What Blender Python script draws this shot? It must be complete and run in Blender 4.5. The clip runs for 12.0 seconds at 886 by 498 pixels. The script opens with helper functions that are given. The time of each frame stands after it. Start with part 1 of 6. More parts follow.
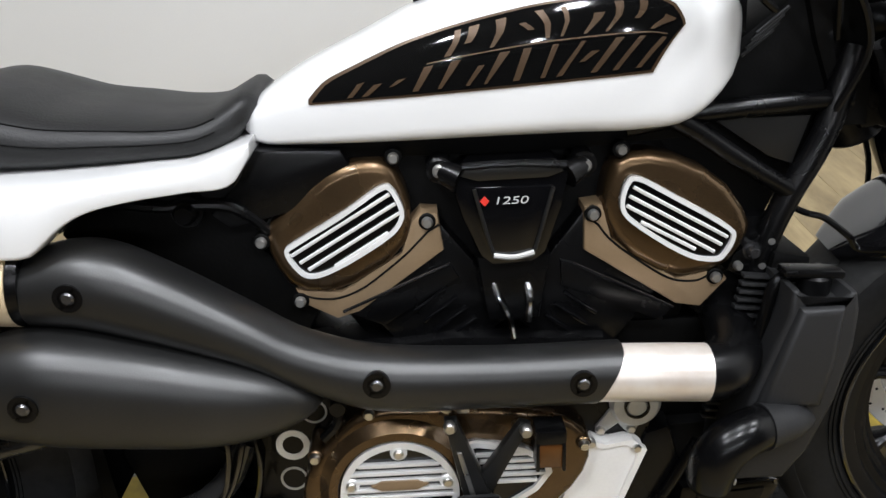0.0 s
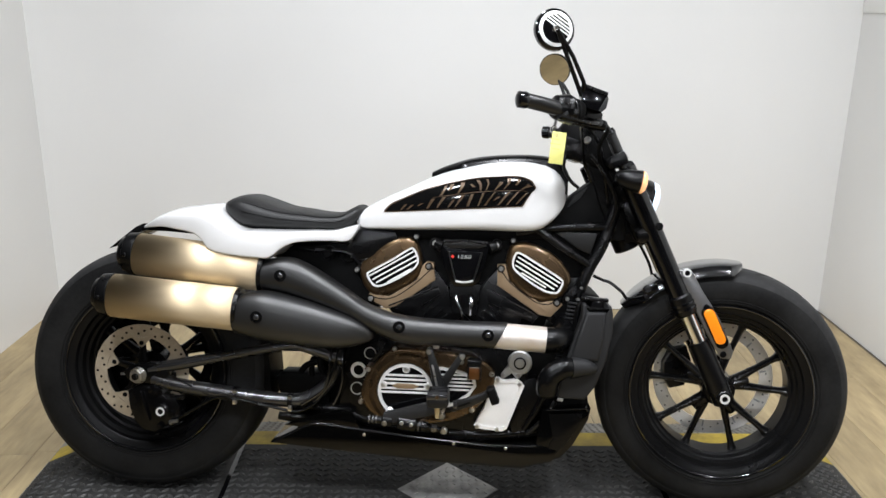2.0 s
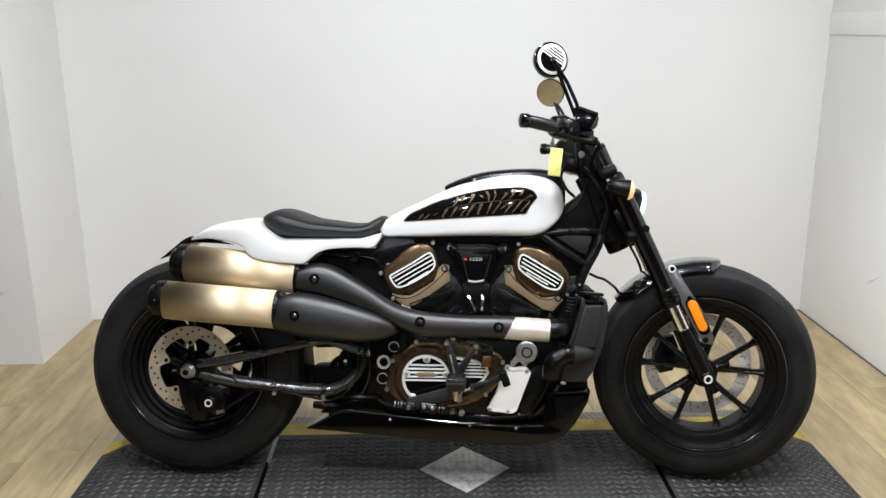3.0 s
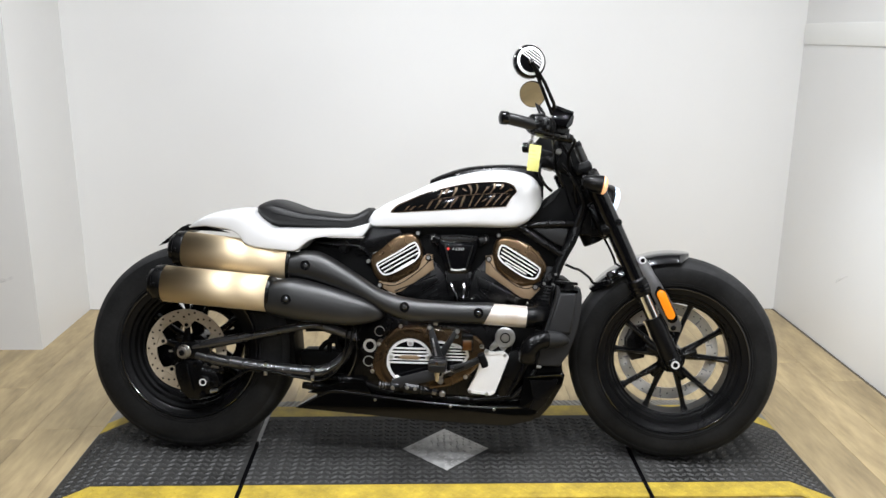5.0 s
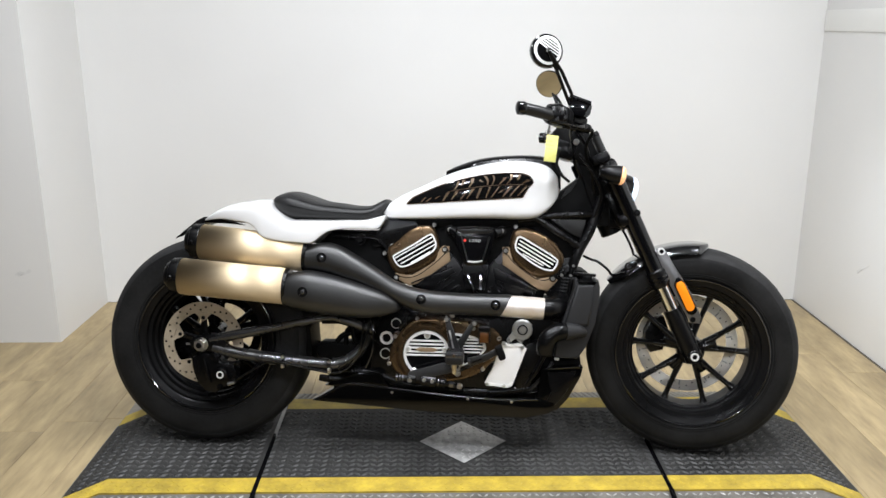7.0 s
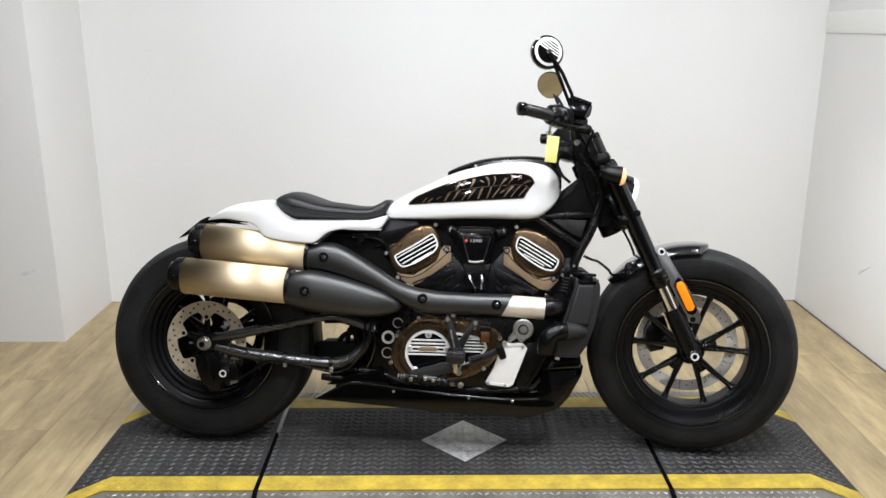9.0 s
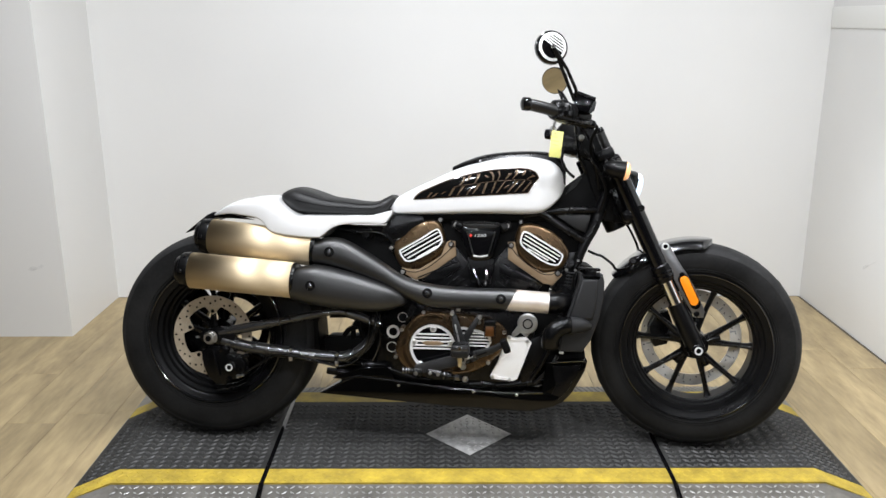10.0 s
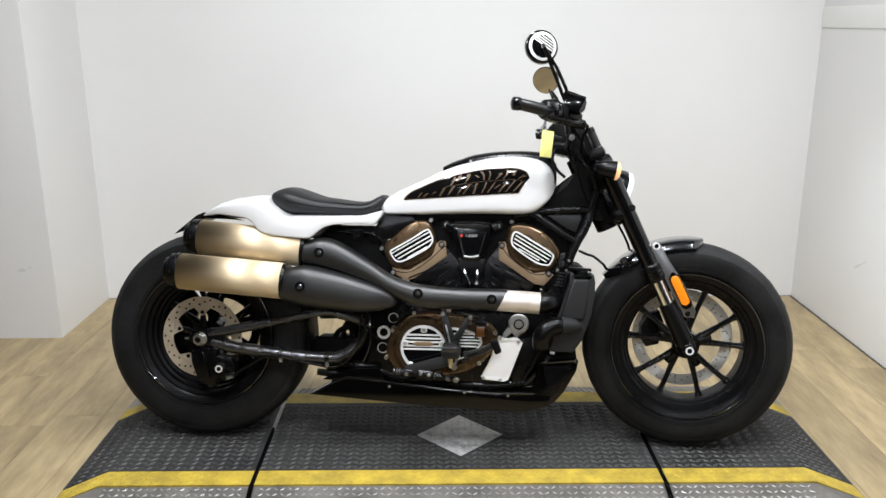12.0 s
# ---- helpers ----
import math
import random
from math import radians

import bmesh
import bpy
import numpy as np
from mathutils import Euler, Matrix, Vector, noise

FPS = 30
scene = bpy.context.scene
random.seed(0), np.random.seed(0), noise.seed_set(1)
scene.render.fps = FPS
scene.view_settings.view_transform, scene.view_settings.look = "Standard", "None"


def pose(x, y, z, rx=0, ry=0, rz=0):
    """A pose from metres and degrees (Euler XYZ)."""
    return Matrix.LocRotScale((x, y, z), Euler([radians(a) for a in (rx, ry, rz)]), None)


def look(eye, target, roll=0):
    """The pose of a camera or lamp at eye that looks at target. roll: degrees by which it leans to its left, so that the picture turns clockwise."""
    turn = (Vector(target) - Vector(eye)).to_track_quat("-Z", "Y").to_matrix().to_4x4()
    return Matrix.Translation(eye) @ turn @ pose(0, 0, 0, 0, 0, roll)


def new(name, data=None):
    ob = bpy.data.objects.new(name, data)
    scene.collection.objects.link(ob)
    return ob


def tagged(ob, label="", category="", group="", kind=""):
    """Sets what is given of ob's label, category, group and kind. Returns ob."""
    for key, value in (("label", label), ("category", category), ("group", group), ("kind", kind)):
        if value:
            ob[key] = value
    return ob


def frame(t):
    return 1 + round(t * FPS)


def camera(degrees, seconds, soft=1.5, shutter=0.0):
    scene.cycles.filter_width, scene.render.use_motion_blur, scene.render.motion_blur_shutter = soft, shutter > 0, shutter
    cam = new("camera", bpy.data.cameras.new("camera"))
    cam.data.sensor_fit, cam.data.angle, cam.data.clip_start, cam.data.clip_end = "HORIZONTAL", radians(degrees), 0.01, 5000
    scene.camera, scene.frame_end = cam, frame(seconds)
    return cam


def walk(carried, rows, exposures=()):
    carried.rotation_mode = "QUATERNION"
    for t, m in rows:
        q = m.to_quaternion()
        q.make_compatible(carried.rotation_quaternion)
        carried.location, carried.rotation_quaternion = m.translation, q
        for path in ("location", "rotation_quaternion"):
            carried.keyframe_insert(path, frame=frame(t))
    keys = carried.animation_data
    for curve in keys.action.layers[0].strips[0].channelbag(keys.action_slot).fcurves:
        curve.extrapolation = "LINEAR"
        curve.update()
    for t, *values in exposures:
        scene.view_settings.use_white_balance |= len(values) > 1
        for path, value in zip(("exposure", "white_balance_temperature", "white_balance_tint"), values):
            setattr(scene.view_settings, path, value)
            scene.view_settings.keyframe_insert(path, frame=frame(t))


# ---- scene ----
cam = camera(56.6, 12.0)
PATH = [
    (0, (-0.0605, -0.8844, 1.1112), (0.1157, 0.7852, 0.0243), -1.97),
    (0.1, (-0.0322, -0.9562, 1.1216), (0.1244, 0.7182, 0.0391), -0.41),
    (0.2, (-0.0149, -1.0313, 1.1321), (0.1157, 0.6587, 0.0706), -0.02),
    (0.3, (0.0072, -1.1004, 1.1426), (0.0977, 0.6016, 0.0961), 0.53),
    (0.4, (0.0174, -1.1697, 1.1528), (0.1101, 0.5533, 0.1414), 0.64),
    (0.5, (0.0148, -1.2357, 1.1625), (0.1291, 0.5029, 0.1805), 0.26),
    (0.6, (0.0089, -1.3117, 1.1730), (0.1481, 0.4291, 0.1983), -0.59),
    (0.7, (0.0034, -1.3875, 1.1829), (0.1405, 0.3680, 0.2346), -0.44),
    (0.8, (-0.0185, -1.4654, 1.1913), (0.1245, 0.3185, 0.2985), -0.89),
    (0.9, (-0.0204, -1.5424, 1.2030), (0.1036, 0.2582, 0.3414), -1.27),
    (1, (-0.0233, -1.6037, 1.2122), (0.0833, 0.2306, 0.4223), -0.70),
    (1.1, (-0.0167, -1.6730, 1.2226), (0.0922, 0.1898, 0.5028), 0.07),
    (1.2, (-0.0091, -1.7394, 1.2330), (0.0698, 0.1356, 0.5414), 0.36),
    (1.3, (-0.0015, -1.7976, 1.2429), (0.0485, 0.0831, 0.5643), 0.37),
    (1.4, (0.0092, -1.8558, 1.2523), (0.0481, 0.0230, 0.5676), 1.00),
    (1.5, (0.0169, -1.9055, 1.2604), (0.0391, -0.0371, 0.5470), 1.76),
    (1.6, (0.0178, -1.9621, 1.2677), (0.0295, -0.0886, 0.5678), 1.24),
    (1.7, (0.0205, -2.0105, 1.2739), (0.0412, -0.1225, 0.6143), 1.01),
    (1.8, (0.0205, -2.0541, 1.2792), (0.0481, -0.1517, 0.6626), 1.02),
    (1.9, (0.0180, -2.0965, 1.2841), (0.0523, -0.1840, 0.7001), 1.11),
    (2, (0.0114, -2.1322, 1.2888), (0.0407, -0.2156, 0.7178), 0.74),
    (2.1, (0.0031, -2.1864, 1.2939), (0.0370, -0.2609, 0.7543), 0.81),
    (2.2, (-0.0122, -2.2277, 1.2983), (0.0284, -0.3059, 0.7463), 0.30),
    (2.3, (-0.0276, -2.2699, 1.3026), (-0.0012, -0.3542, 0.7285), -0.13),
    (2.4, (-0.0419, -2.3067, 1.3067), (-0.0101, -0.3873, 0.7458), -0.66),
    (2.5, (-0.0489, -2.3351, 1.3102), (-0.0152, -0.4189, 0.7384), -0.25),
    (2.6, (-0.0523, -2.3688, 1.3140), (-0.0295, -0.4488, 0.7543), -0.01),
    (2.7, (-0.0520, -2.3875, 1.3175), (-0.0168, -0.4603, 0.7841), 0.22),
    (2.8, (-0.0523, -2.4034, 1.3207), (-0.0215, -0.4778, 0.7813), -0.43),
    (2.9, (-0.0493, -2.4146, 1.3230), (-0.0131, -0.4909, 0.7769), -0.44),
    (3, (-0.0472, -2.4173, 1.3237), (-0.0057, -0.4873, 0.8006), -0.42),
    (3.1, (-0.0450, -2.4277, 1.3237), (-0.0270, -0.4954, 0.8079), 0.19),
    (3.2, (-0.0435, -2.4327, 1.3217), (-0.0155, -0.5107, 0.7695), -0.04),
    (4.8, (-0.0303, -2.5737, 1.3135), (0.0103, -0.6439, 0.7900), 0.32),
    (4.9, (-0.0253, -2.5705, 1.3129), (0.0219, -0.6383, 0.7984), 0.39),
    (5, (-0.0240, -2.5670, 1.3120), (0.0350, -0.6335, 0.8039), 0.50),
    (5.5, (-0.0260, -2.5540, 1.3080), (-0.0090, -0.6239, 0.7840), 0.20),
    (6, (-0.0270, -2.5500, 1.3090), (0.0040, -0.6204, 0.7841), -0.10),
    (6.5, (-0.0310, -2.5510, 1.3090), (-0.0110, -0.6201, 0.7880), 0.10),
    (7, (-0.0290, -2.5510, 1.3100), (-0.0060, -0.6224, 0.7808), -0.00),
    (9, (-0.0220, -2.5680, 1.3100), (-0.0080, -0.6384, 0.7841), 0.00),
    (9.5, (-0.0250, -2.5740, 1.3060), (-0.0240, -0.6442, 0.7808), 0.10),
    (10, (-0.0200, -2.5820, 1.3070), (-0.0190, -0.6544, 0.7738), -0.10),
    (10.5, (-0.0120, -2.5870, 1.3070), (-0.0070, -0.6580, 0.7790), -0.30),
    (11, (-0.0130, -2.5830, 1.3050), (-0.0010, -0.6527, 0.7819), -0.30),
    (11.5, (-0.0140, -2.5770, 1.3060), (-0.0000, -0.6502, 0.7701), -0.00),
    (12, (-0.0100, -2.5730, 1.3050), (0.0060, -0.6454, 0.7721), -0.10),
]
walk(cam, [(t, look(eye, target, roll)) for t, eye, target, roll in PATH],
     [(0, -0.2), (1, -0.15), (2, -0.1), (3, -0.1), (4.5, 0.0), (9, 0.0), (12, -0.06)])

# ---------------------------------------------------------------- light
world = bpy.data.worlds.new("world")
scene.world = world
world.use_nodes = True
world.node_tree.nodes["Background"].inputs[0].default_value = (0.9, 0.95, 1.0, 1)
world.node_tree.nodes["Background"].inputs[1].default_value = 0.02
LAMPS = [(x, y) for y in (-0.40, -1.45) for x in (-0.9, 0.1, 1.1)]
SPOTS = [(-1.5, -4.4), (-0.35, -4.4), (0.9, -4.4)]
LAMP_WATTS, SPOT_WATTS = 30.0, 74.0
LAMP_Z = 2.66


# ---------------------------------------------------------------- materials
def material(name, color, rough=0.5, metal=0.0, coat=0.0, spread=0.12, scale=6.0, grain=80.0, bump=0.05,
             stretch=(1, 1, 1), rough_spread=0.1, alt=None, emit=0.0, coat_rough=0.05, per_piece=0.0, spec=0.5, aniso=0.0, knots=0.0):
    """A surface with broad tone changes, fine grain, uneven gloss and slight relief."""
    m = bpy.data.materials.new(name)
    m.use_nodes = True
    nt = m.node_tree
    b = nt.nodes["Principled BSDF"]
    co = nt.nodes.new("ShaderNodeTexCoord")
    mp = nt.nodes.new("ShaderNodeMapping")
    mp.inputs["Scale"].default_value = stretch
    nt.links.new(co.outputs["Object"], mp.inputs["Vector"])
    big = nt.nodes.new("ShaderNodeTexNoise")
    big.inputs["Scale"].default_value, big.inputs["Detail"].default_value = scale, 5
    fine = nt.nodes.new("ShaderNodeTexNoise")
    fine.inputs["Scale"].default_value, fine.inputs["Detail"].default_value = grain, 3
    for n in (big, fine):
        nt.links.new(mp.outputs["Vector"], n.inputs["Vector"])
    add = nt.nodes.new("ShaderNodeMath")
    add.operation = "MULTIPLY_ADD"
    nt.links.new(fine.outputs["Fac"], add.inputs[0])
    add.inputs[1].default_value = 0.4
    nt.links.new(big.outputs["Fac"], add.inputs[2])
    ramp = nt.nodes.new("ShaderNodeValToRGB")
    dark = alt if alt else tuple(c * (1 - spread) for c in color)
    light = color if alt else tuple(min(1, c * (1 + spread)) for c in color)
    ramp.color_ramp.elements[0].position, ramp.color_ramp.elements[1].position = 0.4, 1.0
    ramp.color_ramp.elements[0].color, ramp.color_ramp.elements[1].color = (*dark, 1), (*light, 1)
    nt.links.new(add.outputs[0], ramp.inputs["Fac"])
    out = ramp.outputs["Color"]
    if per_piece:
        info = nt.nodes.new("ShaderNodeObjectInfo")
        hsv = nt.nodes.new("ShaderNodeHueSaturation")
        span = nt.nodes.new("ShaderNodeMapRange")
        span.inputs["To Min"].default_value, span.inputs["To Max"].default_value = 1 - per_piece, 1 + per_piece
        nt.links.new(info.outputs["Random"], span.inputs["Value"])
        nt.links.new(span.outputs["Result"], hsv.inputs["Value"])
        nt.links.new(out, hsv.inputs["Color"])
        out = hsv.outputs["Color"]
        shift = nt.nodes.new("ShaderNodeVectorMath")
        shift.operation = "SCALE"
        shift.inputs[0].default_value = (37.0, 61.0, 13.0)
        nt.links.new(info.outputs["Random"], shift.inputs["Scale"])
        nt.links.new(shift.outputs["Vector"], mp.inputs["Location"])
    if knots:
        cell = nt.nodes.new("ShaderNodeTexVoronoi")
        cell.inputs["Scale"].default_value = knots
        nt.links.new(mp.outputs["Vector"], cell.inputs["Vector"])
        spot = nt.nodes.new("ShaderNodeMapRange")
        spot.inputs["From Min"].default_value, spot.inputs["From Max"].default_value = 0.02, 0.09
        spot.inputs["To Min"].default_value = 0.3
        nt.links.new(cell.outputs["Distance"], spot.inputs["Value"])
        dim = nt.nodes.new("ShaderNodeMix")
        dim.data_type, dim.blend_type = "RGBA", "MULTIPLY"
        dim.inputs[0].default_value = 1.0
        nt.links.new(out, dim.inputs[6])
        nt.links.new(spot.outputs["Result"], dim.inputs[7])
        out = dim.outputs[2]
    nt.links.new(out, b.inputs["Base Color"])
    rr = nt.nodes.new("ShaderNodeMapRange")
    rr.inputs["To Min"].default_value, rr.inputs["To Max"].default_value = max(0.02, rough - rough_spread), min(1, rough + rough_spread)
    nt.links.new(big.outputs["Fac"], rr.inputs["Value"])
    nt.links.new(rr.outputs["Result"], b.inputs["Roughness"])
    b.inputs["Metallic"].default_value = metal
    b.inputs["Specular IOR Level"].default_value = spec
    if aniso:
        tan = nt.nodes.new("ShaderNodeTangent")
        tan.direction_type, tan.axis = "RADIAL", "X"
        nt.links.new(tan.outputs["Tangent"], b.inputs["Tangent"])
        b.inputs["Anisotropic"].default_value = aniso
        b.inputs["Anisotropic Rotation"].default_value = 0.0
    b.inputs["Coat Weight"].default_value = coat
    b.inputs["Coat Roughness"].default_value = coat_rough
    if bump:
        bm_ = nt.nodes.new("ShaderNodeBump")
        bm_.inputs["Strength"].default_value, bm_.inputs["Distance"].default_value = bump, 0.002
        nt.links.new(fine.outputs["Fac"], bm_.inputs["Height"])
        nt.links.new(bm_.outputs["Normal"], b.inputs["Normal"])
    if emit:
        b.inputs["Emission Color"].default_value = (*color, 1)
        b.inputs["Emission Strength"].default_value = emit
    return m


# Darkened for walls out of view, so black parts reflect less light.
DIM = material("dark_unseen_wall", (0.06, 0.057, 0.05), 0.7, spread=0.1, scale=1.5, grain=60)
WALL = material("wall_paint", (0.70, 0.697, 0.678), 0.38, spread=0.03, scale=1.5, grain=220, bump=0.06)
TRIM = material("trim_paint", (0.78, 0.78, 0.75), 0.4, spread=0.03, scale=2, grain=150)
# Ceiling out of view, darkened to cut the light it throws back.
CEIL = material("ceiling_dark", (0.09, 0.09, 0.09), 0.8, spread=0.03)
PLANK = material("oak_vinyl", (0.47, 0.365, 0.198), 0.42, spread=0.3, scale=2.2, grain=10, stretch=(7, 1.3, 1), alt=(0.20, 0.148, 0.075), per_piece=0.12, bump=0.06, knots=0.9)
SUBFLOOR = material("subfloor", (0.12, 0.1, 0.07), 0.7)
RUBBER_MAT = material("mat_rubber", (0.048, 0.0476, 0.0455), 0.55, spread=0.5, scale=4, grain=60, bump=0.3, alt=(0.011, 0.011, 0.0105), spec=0.14)
YELLOW_MAT = material("yellow_rubber", (0.56, 0.405, 0.042), 0.6, scale=14, grain=70, alt=(0.23, 0.165, 0.022), bump=0.25)
PLATE = material("tread_plate", (0.27, 0.258, 0.232), 0.45, 0.45, scale=7, grain=60, alt=(0.085, 0.08, 0.07), bump=0.15)
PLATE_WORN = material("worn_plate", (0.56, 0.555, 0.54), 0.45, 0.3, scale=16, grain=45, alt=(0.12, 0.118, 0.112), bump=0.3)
WHITE = material("pearl_white", (0.61, 0.61, 0.605), 0.3, coat=1.0, spread=0.02, scale=3, grain=400, bump=0.0)
BLACK_GLOSS = material("black_gloss", (0.0022, 0.0022, 0.0026), 0.12, coat=0.25, spread=0.3, bump=0.0, spec=0.3, rough_spread=0.05)
BLACK_SATIN = material("black_satin", (0.0020, 0.0020, 0.0022), 0.27, spread=0.3, scale=12, grain=200, bump=0.05, spec=0.22)
BLACK_MATT = material("black_plastic", (0.0015, 0.0015, 0.0015), 0.55, spread=0.3, scale=12, grain=240, bump=0.15, spec=0.1)
GREY_PLASTIC = material("grey_plastic", (0.013, 0.0132, 0.0138), 0.5, spread=0.15, scale=10, grain=300, bump=0.12, spec=0.3)
TYRE = material("tyre_rubber", (0.0175, 0.0175, 0.0174), 0.46, alt=(0.0050, 0.0050, 0.0050), scale=9, grain=120, bump=0.15, spec=0.08)
EXHAUST = material("exhaust_coating", (0.058, 0.058, 0.0575), 0.40, 0.92, spread=0.12, scale=8, grain=500, bump=0.05, spec=0.5, rough_spread=0.05)
SHIELD = material("charcoal_coating", (0.0055, 0.0055, 0.0054), 0.34, 0.0, spread=0.15, scale=8, grain=500, bump=0.05, spec=0.48)
MUFFLER = material("bronze_tint_steel", (0.57, 0.465, 0.31), 0.48, 1.0, spread=0.06, scale=3, grain=60, stretch=(1, 20, 20), bump=0.03, rough_spread=0.05, aniso=0.9)
BRONZE = material("bronze_paint", (0.104, 0.066, 0.034), 0.27, 0.85, coat=0.3, spread=0.2, scale=10, grain=300, bump=0.04)
BRONZE_LIGHT = material("bronze_light", (0.25, 0.175, 0.103), 0.42, 0.4, spread=0.1, scale=10, grain=300, bump=0.04)
ALU = material("machined_alloy", (0.74, 0.74, 0.73), 0.38, 0.35, spread=0.04, grain=120, stretch=(1, 10, 10))
BADGE_BLACK = material("badge_black", (0.003, 0.003, 0.003), 0.06, spread=0.2, bump=0.0, spec=0.3, rough_spread=0.02)
BADGE_BRONZE = material("badge_bronze", (0.062, 0.038, 0.022), 0.28, 0.3, spread=0.08, grain=200, bump=0.0, spec=0.3)
CHROME = material("chrome", (0.82, 0.82, 0.82), 0.12, 1.0, spread=0.03, bump=0.0, rough_spread=0.05)
STEEL = material("brushed_steel", (0.58, 0.57, 0.55), 0.3, 1.0, spread=0.08, grain=90, stretch=(1, 12, 12))
HEATED = material("heated_steel", (0.76, 0.73, 0.69), 0.36, 0.5, spread=0.1, scale=10, grain=90, alt=(0.62, 0.54, 0.47))
SILVER = material("silver_casting", (0.84, 0.83, 0.81), 0.48, 0.2, spread=0.06, scale=12, grain=260, bump=0.12)
GREY_CAST = material("grey_casting", (0.42, 0.42, 0.405), 0.45, 0.5, spread=0.12, scale=12, grain=260, bump=0.12)
DISC = material("disc_steel", (0.52, 0.445, 0.34), 0.36, 0.35, spread=0.22, scale=18, grain=120, alt=(0.33, 0.275, 0.20))
SEAT = material("seat_vinyl", (0.0065, 0.0065, 0.0065), 0.5, spread=0.25, scale=14, grain=350, bump=0.25, spec=0.35)
AMBER = material("amber_lens", (0.90, 0.25, 0.01), 0.18, coat=0.6, spread=0.1, grain=160, bump=0.1)
AMBER_LIT = material("amber_lit", (1.0, 0.52, 0.24), 0.2, spread=0.02, emit=0.5)
LED = material("headlamp_lens", (0.72, 0.84, 1.0), 0.15, spread=0.01, emit=0.9)
TAG = material("yellow_card", (0.80, 0.77, 0.25), 0.5, spread=0.05, scale=20, bump=0.03)
INK = material("grey_ink", (0.70, 0.66, 0.16), 0.6)
LETTER = material("light_print", (0.36, 0.36, 0.355), 0.4)
RED = material("red_print", (0.55, 0.03, 0.02), 0.4)
MIRROR = material("mirror_glass", (0.88, 0.86, 0.82), 0.03, 1.0, spread=0.01, bump=0.0, rough_spread=0.01)
BRASS = material("worn_brass", (0.55, 0.46, 0.28), 0.4, 0.6, spread=0.2, scale=40, grain=200)
OIL = material("amber_resin", (0.062, 0.023, 0.005), 0.22, coat=0.1, spread=0.3, scale=40)
PAN = material("pan_plastic", (0.0015, 0.0015, 0.0015), 0.08, spread=0.3, scale=12, grain=200, bump=0.0, spec=0.30, rough_spread=0.03)
RIM = material("rim_black", (0.0042, 0.0042, 0.0044), 0.30, spread=0.3, bump=0.0, spec=0.14)
GUARD = material("guard_gloss", (0.005, 0.005, 0.0055), 0.14, coat=0.6, spread=0.3, bump=0.0, spec=0.5)
DISC_BRIGHT = material("disc_bright", (0.86, 0.83, 0.77), 0.36, 0.25, spread=0.12, scale=18, grain=120)
SWINGARM = material("swingarm_satin", (0.016, 0.016, 0.0165), 0.27, coat=0.3, spread=0.2, scale=14, grain=200, bump=0.03, spec=0.6)
ARM = material("satin_dark_steel", (0.12, 0.12, 0.124), 0.26, 0.9, spread=0.15, scale=12, grain=200)
BRACKET = material("dark_chrome", (0.27, 0.27, 0.275), 0.30, 0.9, spread=0.2, scale=12, grain=200)
BOLT = material("bolt_zinc", (0.34, 0.335, 0.32), 0.33, 0.8, spread=0.15, grain=160)
LUG = material("polished_lug", (0.47, 0.46, 0.44), 0.42, 0.5, spread=0.5, scale=30, grain=90)
# Worn lug rubber, made paler: the tops' shine is put into the colour.
MAT_LUG = material("mat_lug_worn_sheen", (0.082, 0.081, 0.078), 0.44, spread=0.5, scale=5, grain=50, bump=0.2, alt=(0.015, 0.015, 0.0146), spec=0.28)
TREAD = material("tread_rubber", (0.030, 0.030, 0.030), 0.6, spread=0.4, scale=12, grain=90, bump=0.25, alt=(0.009, 0.009, 0.009), spec=0.12)
LAMP_FACE = material("lamp_face", (1.0, 0.97, 0.92), 0.4, spread=0.01, emit=9.0)

SMUDGE = material("scuff", (0.52, 0.52, 0.51), 0.6, scale=30, alt=(0.76, 0.76, 0.74))


# ---------------------------------------------------------------- mesh helpers
def finish(bm, angle=38.0):
    bmesh.ops.recalc_face_normals(bm, faces=bm.faces)
    for f in bm.faces:
        f.smooth = True
    lim = radians(angle)
    for e in bm.edges:
        e.smooth = len(e.link_faces) == 2 and e.calc_face_angle(0) < lim
    return bm


def mesh_of(name, bm, mat, angle=38.0):
    finish(bm, angle)
    me = bpy.data.meshes.new(name)
    bm.to_mesh(me)
    bm.free()
    me.materials.append(mat)
    return me


def part(name, bm, mat, parent, label="", angle=38.0):
    ob = new(name, mesh_of(name, bm, mat, angle))
    ob.parent = parent
    if label:
        ob["label"] = label
    return ob


def thing(name, label, category, m=None, group="", kind=""):
    ob = new(name)
    ob.empty_display_size = 0.1
    if m is not None:
        ob.matrix_world = m
    return tagged(ob, label, category, group, kind)


def box(c, s, rot=(0, 0, 0), bevel=0.0, bm=None, seg=2):
    own = bmesh.new()
    bmesh.ops.create_cube(own, size=1.0, matrix=pose(*c, *rot) @ Matrix.Diagonal((*s, 1)))
    if bevel:
        bmesh.ops.bevel(own, geom=own.edges[:], offset=bevel, segments=seg, affect="EDGES", profile=0.6)
    return merge(bm, own)


def merge(bm, own):
    if bm is None:
        return own
    me = bpy.data.meshes.new("tmp")
    own.to_mesh(me)
    own.free()
    bm.from_mesh(me)
    bpy.data.meshes.remove(me)
    return bm


